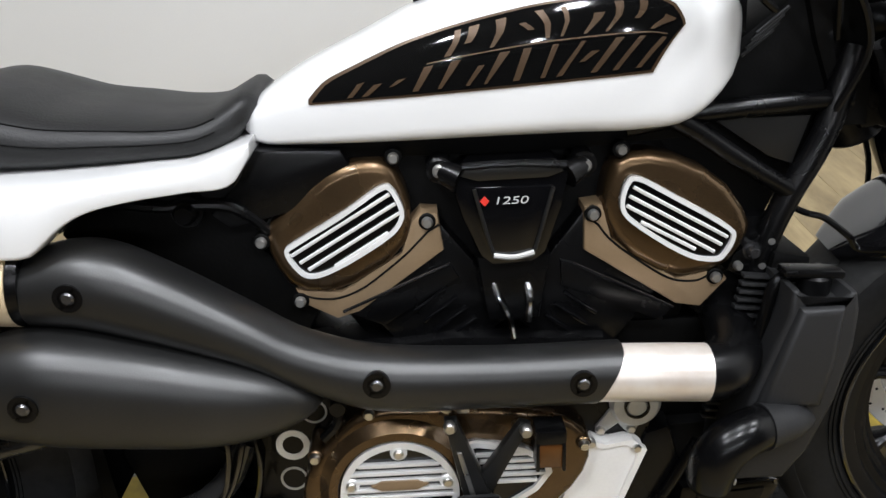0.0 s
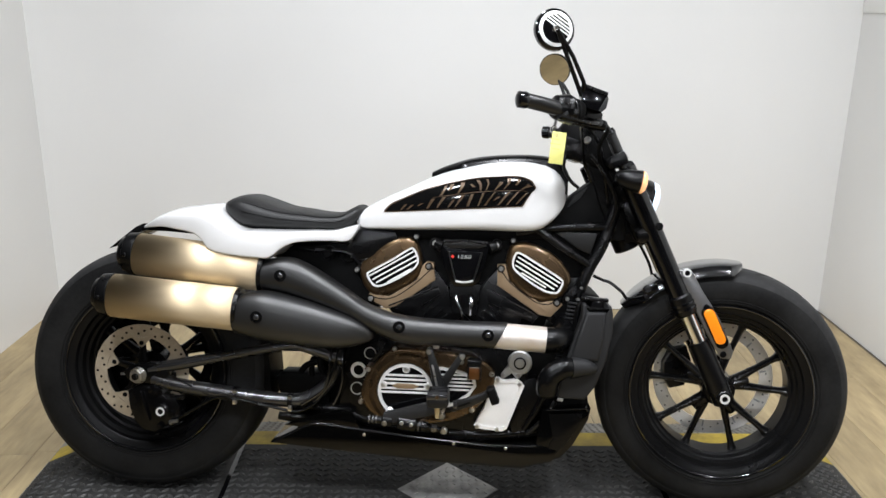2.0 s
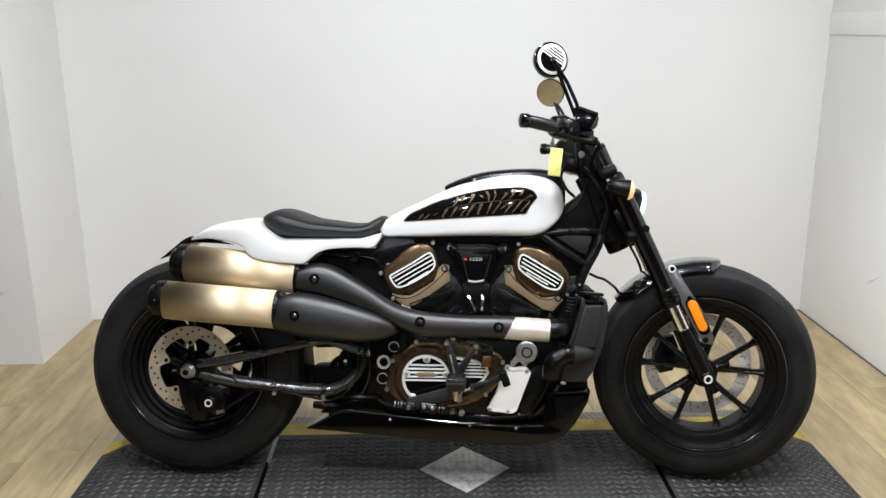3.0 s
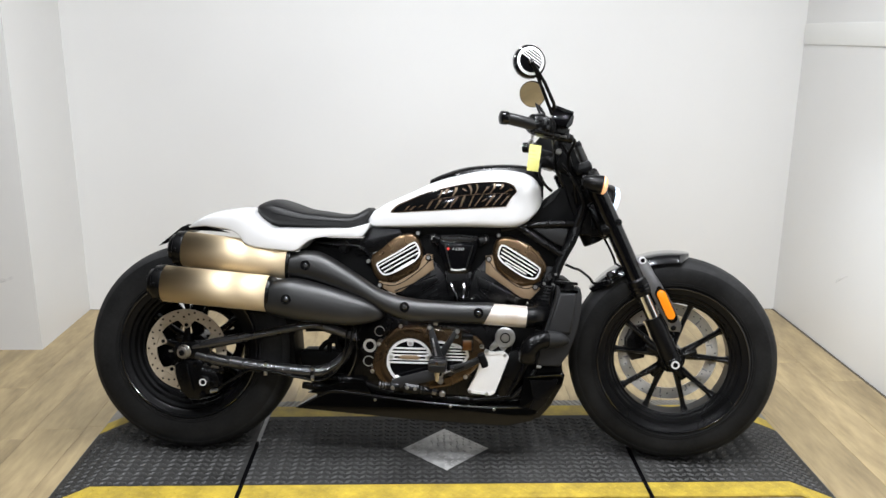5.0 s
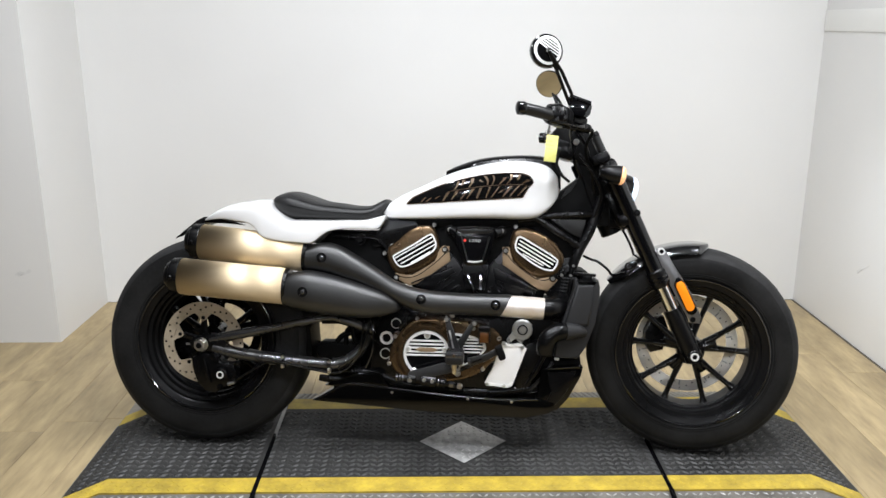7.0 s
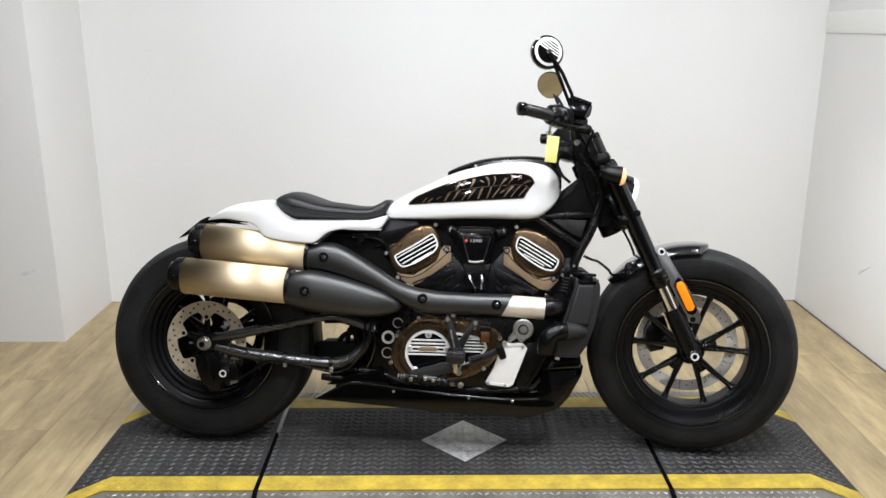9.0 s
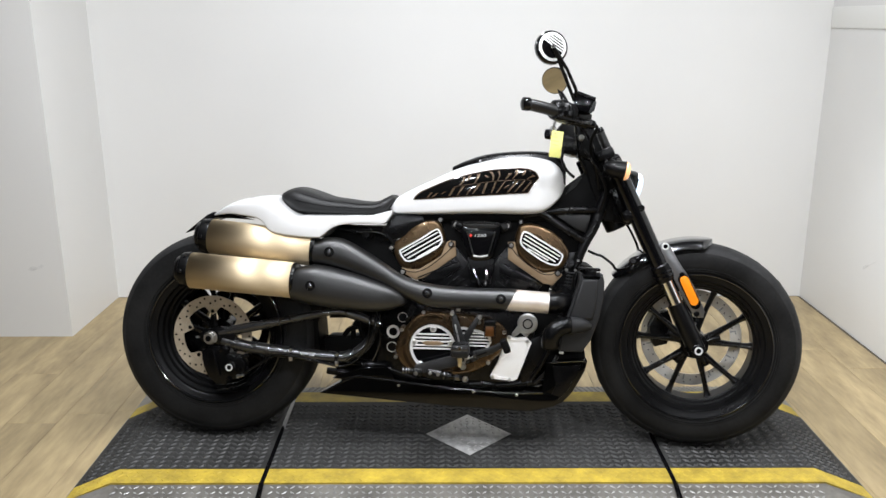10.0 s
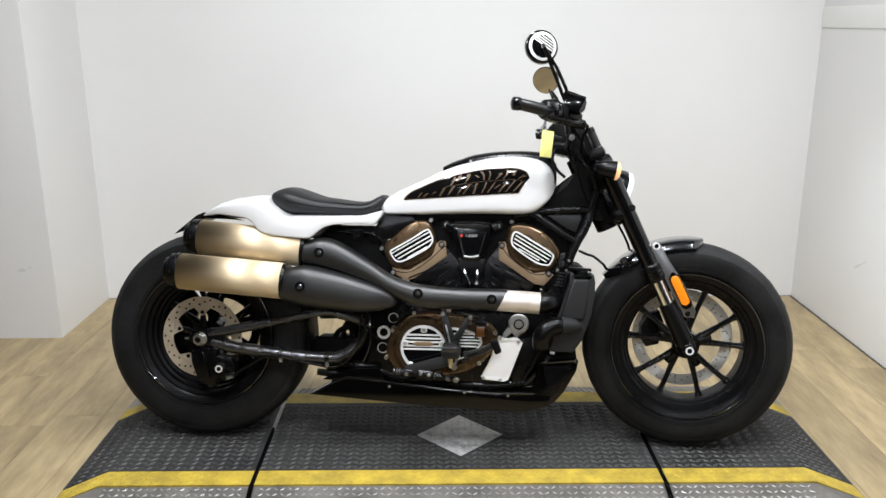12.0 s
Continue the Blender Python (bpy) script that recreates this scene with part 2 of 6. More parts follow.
def spline(pts, n=6):
    """A smooth line through the points."""
    p = [Vector(q) for q in pts]
    if len(p) < 3:
        return p
    out = []
    for i in range(len(p) - 1):
        a, b, c, d = p[max(i - 1, 0)], p[i], p[i + 1], p[min(i + 2, len(p) - 1)]
        for k in range(n):
            t = k / n
            out.append(0.5 * (2 * b + (c - a) * t + (2 * a - 5 * b + 4 * c - d) * t * t + (3 * b - a - 3 * c + d) * t ** 3))
    out.append(p[-1])
    return out


def loft(rings, bm=None, caps=True, closed=True):
    bm = bm or bmesh.new()
    vs = [[bm.verts.new(p) for p in r] for r in rings]
    n = len(rings[0])
    for a, b in zip(vs, vs[1:]):
        for i in range(n if closed else n - 1):
            j = (i + 1) % n
            bm.faces.new((a[i], a[j], b[j], b[i]))
    if caps and closed:
        bm.faces.new(vs[0][::-1])
        bm.faces.new(vs[-1])
    return bm


def tube(pts, r, seg=14, n=6, bm=None, squash=1.0, smooth=True):
    """A round bar along the points; r is one radius or one for each point."""
    rs = r if isinstance(r, (list, tuple)) else [r] * len(pts)
    q = spline(list(pts), n) if smooth else [Vector(p) for p in pts]
    m = len(q)
    radii = [float(np.interp(i / (m - 1) * (len(rs) - 1), range(len(rs)), rs)) for i in range(m)]
    rings, up = [], Vector((0.123, 0.97, 0.2))
    for i, c in enumerate(q):
        d = (q[min(i + 1, m - 1)] - q[max(i - 1, 0)]).normalized()
        side = d.cross(up).normalized()
        up = side.cross(d).normalized()
        rings.append([c + radii[i] * (math.cos(a) * side + squash * math.sin(a) * up)
                      for a in (2 * math.pi * k / seg for k in range(seg))])
    return loft(rings, bm)


def cyl(p0, p1, r0, r1=None, seg=20, bevel=0.0, bm=None):
    p0, p1 = Vector(p0), Vector(p1)
    r1 = r0 if r1 is None else r1
    d = (p1 - p0).normalized()
    if not bevel:
        return tube([p0, p1], [r0, r1], seg, bm=bm, smooth=False)
    return tube([p0, p0 + d * bevel, p1 - d * bevel, p1], [r0 - bevel, r0, r1, r1 - bevel], seg, bm=bm, smooth=False)


def lathe(profile, c, seg=64, bm=None, close=True):
    """Turns (radius, y) pairs round an axle through c along y."""
    own = bmesh.new()
    c = Vector(c)
    rings = [[c + Vector((r * math.cos(a), y, r * math.sin(a))) for r, y in profile] for a in (2 * math.pi * k / seg for k in range(seg))]
    vs = [[own.verts.new(p) for p in r] for r in rings]
    n = len(profile)
    for i in range(seg):
        a, b = vs[i], vs[(i + 1) % seg]
        for j in range(n if close else n - 1):
            k = (j + 1) % n
            own.faces.new((a[j], a[k], b[k], b[j]))
    return merge(bm, own)


def prism(poly, y0, y1, bevel=0.0, bm=None, round_=0, seg=2):
    """A plate with the outline poly of (x, z), from y0 to y1; round_ smooths the outline."""
    own = bmesh.new()
    pts = [Vector((x, 0, z)) for x, z in poly]
    for _ in range(round_):
        q = []
        for a, b in zip(pts, pts[1:] + pts[:1]):
            q += [a.lerp(b, 0.25), a.lerp(b, 0.75)]
        pts = q
    a = [own.verts.new((p.x, y0, p.z)) for p in pts]
    b = [own.verts.new((p.x, y1, p.z)) for p in pts]
    n = len(pts)
    fa, fb = own.faces.new(a), own.faces.new(b[::-1])
    for i in range(n):
        j = (i + 1) % n
        own.faces.new((a[i], b[i], b[j], a[j]))
    bmesh.ops.recalc_face_normals(own, faces=own.faces)
    if bevel:
        bmesh.ops.bevel(own, geom=list(set(fa.edges) | set(fb.edges)), offset=bevel, segments=seg, affect="EDGES", profile=0.6)
    return merge(bm, own)


def frame_plate(outer, inner, y0, y1, bm=None):
    """A ring-shaped plate between two outlines of equal count."""
    own = bmesh.new()
    n = len(outer)
    rings = [[own.verts.new((x, y, z)) for x, z in o] for o, y in ((outer, y0), (inner, y0), (inner, y1), (outer, y1))]
    for i in range(4):
        a, b = rings[i], rings[(i + 1) % 4]
        for k in range(n):
            j = (k + 1) % n
            own.faces.new((a[k], a[j], b[j], b[k]))
    return merge(bm, own)


def bolt(c, r=0.008, out=0.006, d=(0, -1, 0), bm=None, seg=12):
    """A dome-headed screw with a socket rim."""
    c, d = Vector(c), Vector(d).normalized()
    pts = [c - d * 0.004, c + d * out * 0.55, c + d * out, c + d * out * 0.98, c + d * out * 0.6]
    return tube(pts, [r, r, r * 0.72, r * 0.45, r * 0.4], seg, bm=bm, smooth=False)

# ---------------------------------------------------------------- structure
FLOOR_Z = -0.065
BACK_Y, LEFT_X, RIGHT_X, STEP_Y, CEIL_Z = 1.455, -1.695, 1.825, 0.905, 2.7


def structure(name, bm, mat, label, category):
    return tagged(new(name, mesh_of(name, bm, mat)), label, category, kind="structure")


def slab(x0, x1, y0, y1, z0, z1):
    return box(((x0 + x1) / 2, (y0 + y1) / 2, (z0 + z1) / 2), (x1 - x0, y1 - y0, z1 - z0))


structure("wall_back", slab(LEFT_X - 0.12, RIGHT_X + 0.12, BACK_Y, BACK_Y + 0.12, FLOOR_Z, CEIL_Z), WALL, "smooth white painted back wall of the photo bay", "wall")
structure("wall_left_return", slab(LEFT_X - 0.12, LEFT_X, STEP_Y, BACK_Y, FLOOR_Z, CEIL_Z), WALL, "short white return wall beside the bay", "wall")
structure("wall_left_front", slab(-4.2, LEFT_X - 0.12, STEP_Y, STEP_Y + 0.12, FLOOR_Z, CEIL_Z), WALL, "white painted wall with faint scuffs", "wall")
structure("wall_right", slab(RIGHT_X, RIGHT_X + 0.12, -1.4, BACK_Y, FLOOR_Z, CEIL_Z), WALL, "glossy white painted side wall", "wall")
# Unseen walls, kept dark to hold down bounced light on the bike.
structure("wall_right_far", slab(RIGHT_X, RIGHT_X + 0.12, -7.2, -1.4, FLOOR_Z, CEIL_Z), DIM, "unseen wall beyond the bay, darkened to keep reflections black", "wall")
structure("wall_left_far", slab(-4.32, -4.2, -7.2, STEP_Y + 0.12, FLOOR_Z, CEIL_Z), DIM, "unseen side wall, darkened to keep reflections black", "wall")
structure("wall_behind", slab(-4.32, RIGHT_X + 0.12, -7.32, -7.2, FLOOR_Z, CEIL_Z), DIM, "unseen wall closing the room, darkened to keep reflections black", "wall")
structure("ceiling", slab(-4.32, RIGHT_X + 0.12, -7.32, BACK_Y + 0.12, CEIL_Z, CEIL_Z + 0.1), CEIL, "unseen ceiling, darkened to keep reflections black", "ceiling")
structure("trim_right", box((RIGHT_X - 0.003, 0.03, 1.322), (0.006, 2.84, 0.095), bevel=0.002), TRIM, "white trim board along the side wall", "trim")
scuff = new("scuff_mark", mesh_of("scuff_mark", prism([(-1.860, 0.250), (-1.835, 0.268), (-1.815, 0.262), (-1.790, 0.276), (-1.778, 0.268), (-1.795, 0.258), (-1.820, 0.250), (-1.845, 0.242)], STEP_Y - 0.0008, STEP_Y + 0.002), SMUDGE))
scuff.parent = bpy.data.objects["wall_left_front"]
scuff = new("scuff_mark", mesh_of("scuff_mark", prism([(-0.060, 0.030), (-0.020, 0.006), (0.030, -0.030), (0.034, -0.020), (-0.010, 0.014)], -0.0008, 0.002), SMUDGE))
scuff.matrix_world = pose(RIGHT_X, 0.840, 0.285, 0, 0, 90)
scuff.parent = bpy.data.objects["wall_right"]
floor = structure("floor", slab(-4.32, RIGHT_X + 0.12, -7.32, BACK_Y + 0.12, FLOOR_Z - 0.1, FLOOR_Z - 0.004), SUBFLOOR, "light oak plank floor", "floor")

for x, y in LAMPS:
    r = 0.12
    lamp = thing("ceiling_light", "round white recessed ceiling light, switched on", "ceiling light", pose(x, y, LAMP_Z), "ceiling lights")
    part("frame", lathe([(r, -0.01), (r + 0.02, -0.01), (r + 0.025, 0.0), (r + 0.02, 0.04), (r, 0.04)], (0, 0, 0), 40), TRIM, lamp).rotation_euler = (radians(90), 0, 0)
    part("diffuser", cyl((0, 0, 0.004), (0, 0, 0.02), r + 0.001, seg=40), LAMP_FACE, lamp)
    light = bpy.data.lights.new("ceiling_light", "AREA")
    light.shape, light.size, light.energy, light.color = "DISK", 2 * r, LAMP_WATTS, (0.912, 0.94, 1.0)
    source = new("lamp_source", light)
    source.parent = lamp
    source.location = (0, 0, -0.012)
for x, y in SPOTS:
    aim = look((x, y, 2.52), (0.1 + 0.25 * x, 0.5, 0.75))
    spot = thing("ceiling_spotlight", "small white ceiling spotlight turned to the bay, switched on", "spotlight", aim, "ceiling spotlights")
    part("housing", tube([(0, 0, 0.13), (0, 0, 0.12), (0, 0, 0.02), (0, 0, 0.0), (0, 0, 0.004)], [0.03, 0.055, 0.062, 0.064, 0.058], 28, smooth=False), TRIM, spot)
    part("lens", cyl((0, 0, 0.006), (0, 0, 0.012), 0.057, seg=28), LAMP_FACE, spot)
    rod = Vector((0, 0, 0.13)), aim.inverted() @ Vector((x, y - 0.05, CEIL_Z))
    part("stem", cyl(*rod, 0.010, seg=12), TRIM, spot)
    light = bpy.data.lights.new("ceiling_spotlight", "SPOT")
    light.energy, light.spot_size, light.spot_blend, light.shadow_soft_size, light.color = SPOT_WATTS, radians(58), 0.8, 0.055, (0.912, 0.94, 1.0)
    source = new("spot_source", light)
    source.parent = spot
    source.location = (0, 0, -0.004)

# ---------------------------------------------------------------- display platform
DECK_X0, DECK_X1, DECK_Y0, DECK_Y1 = -1.0, 1.105, -0.432, 0.18
FOOT_X0, FOOT_X1, FOOT_Y0, FOOT_Y1 = -1.15, 1.265, -0.66, 0.36
platform = thing("display_platform", "low steel motorcycle platform with black rubber mat and yellow edges", "platform", pose(0, 0, 0))


def hip(z_top, grow=0.0):
    bm = bmesh.new()
    g = grow
    rings = [[(FOOT_X0 - g, FOOT_Y0 - g, FLOOR_Z), (FOOT_X1 + g, FOOT_Y0 - g, FLOOR_Z), (FOOT_X1 + g, FOOT_Y1 + g, FLOOR_Z), (FOOT_X0 - g, FOOT_Y1 + g, FLOOR_Z)],
             [(DECK_X0, DECK_Y0, z_top), (DECK_X1, DECK_Y0, z_top), (DECK_X1, DECK_Y1, z_top), (DECK_X0, DECK_Y1, z_top)]]
    return loft(rings, bm)


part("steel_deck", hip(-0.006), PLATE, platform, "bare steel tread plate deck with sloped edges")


def deck_z(x):
    """Height of the mat's top across its sloping ends."""
    if x < DECK_X0:
        return FLOOR_Z * (DECK_X0 - x) / (DECK_X0 - FOOT_X0)
    if x > DECK_X1:
        return FLOOR_Z * (x - DECK_X1) / (FOOT_X1 - DECK_X1)
    return 0.0


def mat_sheet(xs, y0, y1, lift=0.0, thick=0.006):
    rings = []
    for x in xs:
        z = deck_z(x) + lift
        rings.append([(x, y0, z - thick), (x, y1, z - thick), (x, y1, z), (x, y0, z)])
    return loft(rings)


SEAMS = (-0.553, 0.662)
spans = [(FOOT_X0 + 0.004, DECK_X0, SEAMS[0] - 0.005), (SEAMS[0] + 0.005, 0.0, SEAMS[1] - 0.005), (SEAMS[1] + 0.005, DECK_X1, FOOT_X1 - 0.004)]
for a, b, c in spans:
    panel = part("mat_panel", mat_sheet((a, b, c), -0.354, 0.100), RUBBER_MAT, platform, "black rubber mat panel with raised tread")
    part("front_stripe", mat_sheet((a, b, c), DECK_Y0, -0.3545), YELLOW_MAT, platform, "yellow rubber edge strip, scuffed")
    part("rear_stripe", mat_sheet((a, b, c), 0.1005, DECK_Y1), YELLOW_MAT, platform, "yellow rubber edge strip, scuffed")
for s in SEAMS:
    part("seam_strip", box((s, -0.128, -0.002), (0.014, 0.612, 0.007), bevel=0.002), BLACK_GLOSS, platform)


for s in SEAMS:
    run = Vector((s, FOOT_Y0, FLOOR_Z)), Vector((s, DECK_Y0, 0.0))
    part("seam_strap", box(run[0].lerp(run[1], 0.5) + Vector((0, 0, 0.001)), (0.015, (run[1] - run[0]).length, 0.006), (math.degrees(math.atan2(-FLOOR_Z, DECK_Y0 - FOOT_Y0)), 0, 0), 0.002), BLACK_GLOSS, platform, "black strap over the seam")


def tread(x0, x1, y0, y1, step, length, width, height, keep, angle=45.0, rows=0.0):
    """Raised lens-shaped lugs turned alternately left and right."""
    verts, faces = [], []
    deep = rows or step
    ny, nx = int((y1 - y0) / deep), int((x1 - x0) / step)
    for iy in range(ny):
        for ix in range(nx):
            x, y = x0 + (ix + 0.5) * step, y0 + (iy + 0.5) * deep
            if not keep(x, y):
                continue
            a = radians(angle if (ix if rows else ix + iy) % 2 else -angle)
            ca, sa, z, n = math.cos(a), math.sin(a), deck_z(x), len(verts)
            for u, v, h in ((-1, 0, 0), (0, -1, 0), (1, 0, 0), (0, 1, 0), (-0.45, 0, 1), (0.45, 0, 1)):
                px, py = u * length / 2, v * width / 2
                verts.append((x + ca * px - sa * py, y + sa * px + ca * py, z + h * height - 0.0005 * (1 - h)))
            faces += [(n, n + 1, n + 4), (n + 1, n + 5, n + 4), (n + 1, n + 2, n + 5), (n + 2, n + 3, n + 5), (n + 3, n + 4, n + 5), (n + 3, n, n + 4)]
    me = bpy.data.meshes.new("tread")
    me.from_pydata(verts, [], faces)
    return me


RHOMB = (0.064, -0.139, 0.139, 0.137)


def in_rhomb(x, y, grow=0.0):
    return abs(x - RHOMB[0]) / (RHOMB[2] + grow) + abs(y - RHOMB[1]) / (RHOMB[3] + grow) < 1


me = tread(FOOT_X0 + 0.02, FOOT_X1 - 0.02, -0.352, 0.098, 0.0215, 0.030, 0.0135, 0.0040,
           lambda x, y: not in_rhomb(x, y, 0.01) and min(abs(x - s) for s in SEAMS) > 0.014, 40.0, 0.027)
me.materials.append(MAT_LUG)
lugs = new("mat_tread", me)
lugs.parent = platform
lugs["kind"] = "stuff"
me = tread(FOOT_X0 + 0.02, FOOT_X1 - 0.02, DECK_Y0 + 0.003, -0.357, 0.0225, 0.022, 0.008, 0.0016, lambda x, y: min(abs(x - s) for s in SEAMS) > 0.014)
me.materials.append(YELLOW_MAT)
lugs = new("stripe_tread", me)
lugs.parent = platform
lugs["kind"] = "stuff"
# worn steel rhomb set into the mat
bm = bmesh.new()
cx, cy, rx, ry = RHOMB
loft([[(cx - rx * k, cy, z), (cx, cy - ry * k, z), (cx + rx * k, cy, z), (cx, cy + ry * k, z)] for k, z in ((1.0, -0.004), (1.0, 0.0018), (0.985, 0.0028))], bm)
part("rhomb_plate", bm, PLATE_WORN, platform, "worn grey steel tread plate diamond set in the mat")
me = tread(cx - rx, cx + rx, cy - ry, cy + ry, 0.021, 0.022, 0.0075, 0.0045, lambda x, y: in_rhomb(x, y, -0.012))
me.materials.append(LUG)
lugs = new("rhomb_tread", me)
lugs.parent = platform
lugs["kind"] = "stuff"
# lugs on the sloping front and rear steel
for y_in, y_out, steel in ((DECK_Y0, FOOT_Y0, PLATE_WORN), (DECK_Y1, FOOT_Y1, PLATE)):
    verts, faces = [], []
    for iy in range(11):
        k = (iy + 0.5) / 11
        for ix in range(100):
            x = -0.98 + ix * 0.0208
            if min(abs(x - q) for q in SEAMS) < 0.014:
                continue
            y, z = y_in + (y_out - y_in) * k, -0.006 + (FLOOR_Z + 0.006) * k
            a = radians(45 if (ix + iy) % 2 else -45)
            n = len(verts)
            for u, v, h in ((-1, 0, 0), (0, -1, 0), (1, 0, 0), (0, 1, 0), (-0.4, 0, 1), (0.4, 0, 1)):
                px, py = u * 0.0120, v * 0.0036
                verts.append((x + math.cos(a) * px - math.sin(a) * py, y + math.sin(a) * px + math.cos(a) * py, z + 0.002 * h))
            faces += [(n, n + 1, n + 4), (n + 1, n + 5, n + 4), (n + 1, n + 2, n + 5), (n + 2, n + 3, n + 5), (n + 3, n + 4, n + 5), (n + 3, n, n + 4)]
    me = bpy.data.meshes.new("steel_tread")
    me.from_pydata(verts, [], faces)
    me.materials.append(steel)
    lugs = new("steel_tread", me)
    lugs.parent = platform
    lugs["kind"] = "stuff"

# ---------------------------------------------------------------- motorcycle
# The bike's own frame: x ahead, y to its left, z up from the ground; it leans on its stand.
BIKE = Matrix.Translation((0.007, -0.132, 0.007)) @ pose(0, 0, 0, 0, 0, -4.6) @ pose(0, 0, 0, -12.0, 0, 0)
bike = thing("motorcycle", "pearl white and black cruiser motorcycle with bronze engine covers", "motorcycle", BIKE)
REAR, FRONT = (-0.762, 0.0, 0.316), (0.764, 0.0, 0.317)


def wheel(name, c, radius, half, rim_r, rim_half, label, turn, ey, er, inner):
    """A cast wheel: tyre, rim with lips, hub, and five pairs of spokes."""
    w = part(name, cyl((c[0], -0.05, c[2]), (c[0], 0.05, c[2]), 0.042, seg=28, bevel=0.006), BLACK_SATIN, bike, label)
    prof = []
    depth = radius - rim_r
    for k in range(33):
        a = math.pi * (k / 32) * 1.30 - math.pi * 0.65 + math.pi / 2
        s, cc = math.sin(a), math.cos(a)
        y = -half * math.copysign(abs(cc) ** ey, cc)
        r = radius - depth * 0.55 + depth * 0.55 * math.copysign(abs(s) ** er, s)
        prof.append((max(r, rim_r - 0.004), y))
    prof += [(rim_r - 0.006, half * 0.72), (rim_r - 0.006, -half * 0.72)]
    part("tyre", lathe(prof, c, 96), TYRE, w, "black rubber motorcycle tyre")
    band = [(r, y) for r, y in prof if r > radius - 0.030]
    skin = [(r + 0.0010, y) for r, y in band] + [(r - 0.003, y * 0.98) for r, y in band[::-1]]
    part("tread", lathe(skin, c, 96), TREAD, w, "dusty worn tread band")
    # fine moulded ribs on the sidewall
    bm = bmesh.new()
    for rr, oo in ((rim_r + 0.016, 0.965), (rim_r + 0.022, 0.985), (radius - 0.040, 0.935)):
        y = -half * oo
        lathe([(rr, y + 0.004), (rr, y - 0.0012), (rr + 0.003, y - 0.0012), (rr + 0.003, y + 0.004)], c, 96, bm)
    part("sidewall_ribs", bm, TYRE, w)
    # tread grooves as slim raised ridges across the shoulder
    for k in range(22):
        a = 2 * math.pi * (k + 0.3) / 22
        pts = []
        for u in np.linspace(0, 1, 5):
            ang = a + 0.22 * u
            yy = -half * (0.15 + 0.62 * u)
            q = abs(yy) / half
            r = radius - depth * 0.55 * (1 - (1 - q ** 2.4) ** 0.55) + 0.0010
            pts.append((c[0] + r * math.cos(ang), yy, c[2] + r * math.sin(ang)))
        part("tread_groove", tube(pts, [0.0008, 0.0020, 0.0024, 0.0020, 0.0008], 5, 2), BLACK_MATT, w)
    h = rim_half
    part("rim", lathe([(rim_r - 0.004, -h), (rim_r + 0.010, -h - 0.003), (rim_r + 0.013, -h + 0.002), (rim_r + 0.002, -h + 0.012), (rim_r - 0.006, 0),
                       (rim_r + 0.002, h - 0.012), (rim_r + 0.013, h - 0.002), (rim_r + 0.010, h + 0.003), (rim_r - 0.004, h), (rim_r - 0.014, h * 0.9),
                       (rim_r - 0.020, h * 0.78), (inner, h * 0.55), (inner, -h * 0.42), (inner + 0.006, -h * 0.45), (inner + 0.010, -h * 0.60), (rim_r - 0.030, -h * 0.63), (rim_r - 0.026, -h * 0.78), (rim_r - 0.016, -h * 0.81), (rim_r - 0.013, -h * 0.93)], c, 96), RIM, w, "black cast rim")
    for y in (-h - 0.0035, h + 0.0035):
        part("rim_lip", lathe([(rim_r + 0.007 + 0.0032 * math.cos(q), y + 0.0032 * math.sin(q)) for q in np.linspace(0, 2 * math.pi, 9)[:-1]], c, 96), GUARD, w, "glossy rim lip")
    for k in range(5):
        u = Vector((math.cos(radians(turn + 72 * k)), 0, math.sin(radians(turn + 72 * k))))
        part("spoke_root", tube([Vector(c) + u * 0.026, Vector(c) + u * 0.060, Vector(c) + u * 0.084], [0.022, 0.0165, 0.009], 10, 3, squash=1.2), BLACK_SATIN, w)
        for s in (-16.0, 16.0):
            a = radians(turn + 72 * k + s)
            a0 = radians(turn + 72 * k + s * 0.55)
            d0, d1 = Vector((math.cos(a0), 0, math.sin(a0))), Vector((math.cos(a), 0, math.sin(a)))
            p0, p1 = Vector(c) + d0 * 0.050, Vector(c) + d1 * (inner + 0.004)
            part("spoke", tube([p0, p0.lerp(p1, 0.5), p0.lerp(p1, 0.85), p1], [0.0120, 0.0080, 0.0085, 0.0150], 10, 4, squash=1.5), BLACK_SATIN, w)
    return w


rear_wheel = wheel("rear_wheel", REAR, 0.329, 0.095, 0.212, 0.088, "black rear wheel with wide tyre", 20, 0.66, 0.66, 0.165)
front_wheel = wheel("front_wheel", FRONT, 0.321, 0.080, 0.222, 0.070, "black front wheel with split spokes", 14.5, 0.74, 0.78, 0.177)


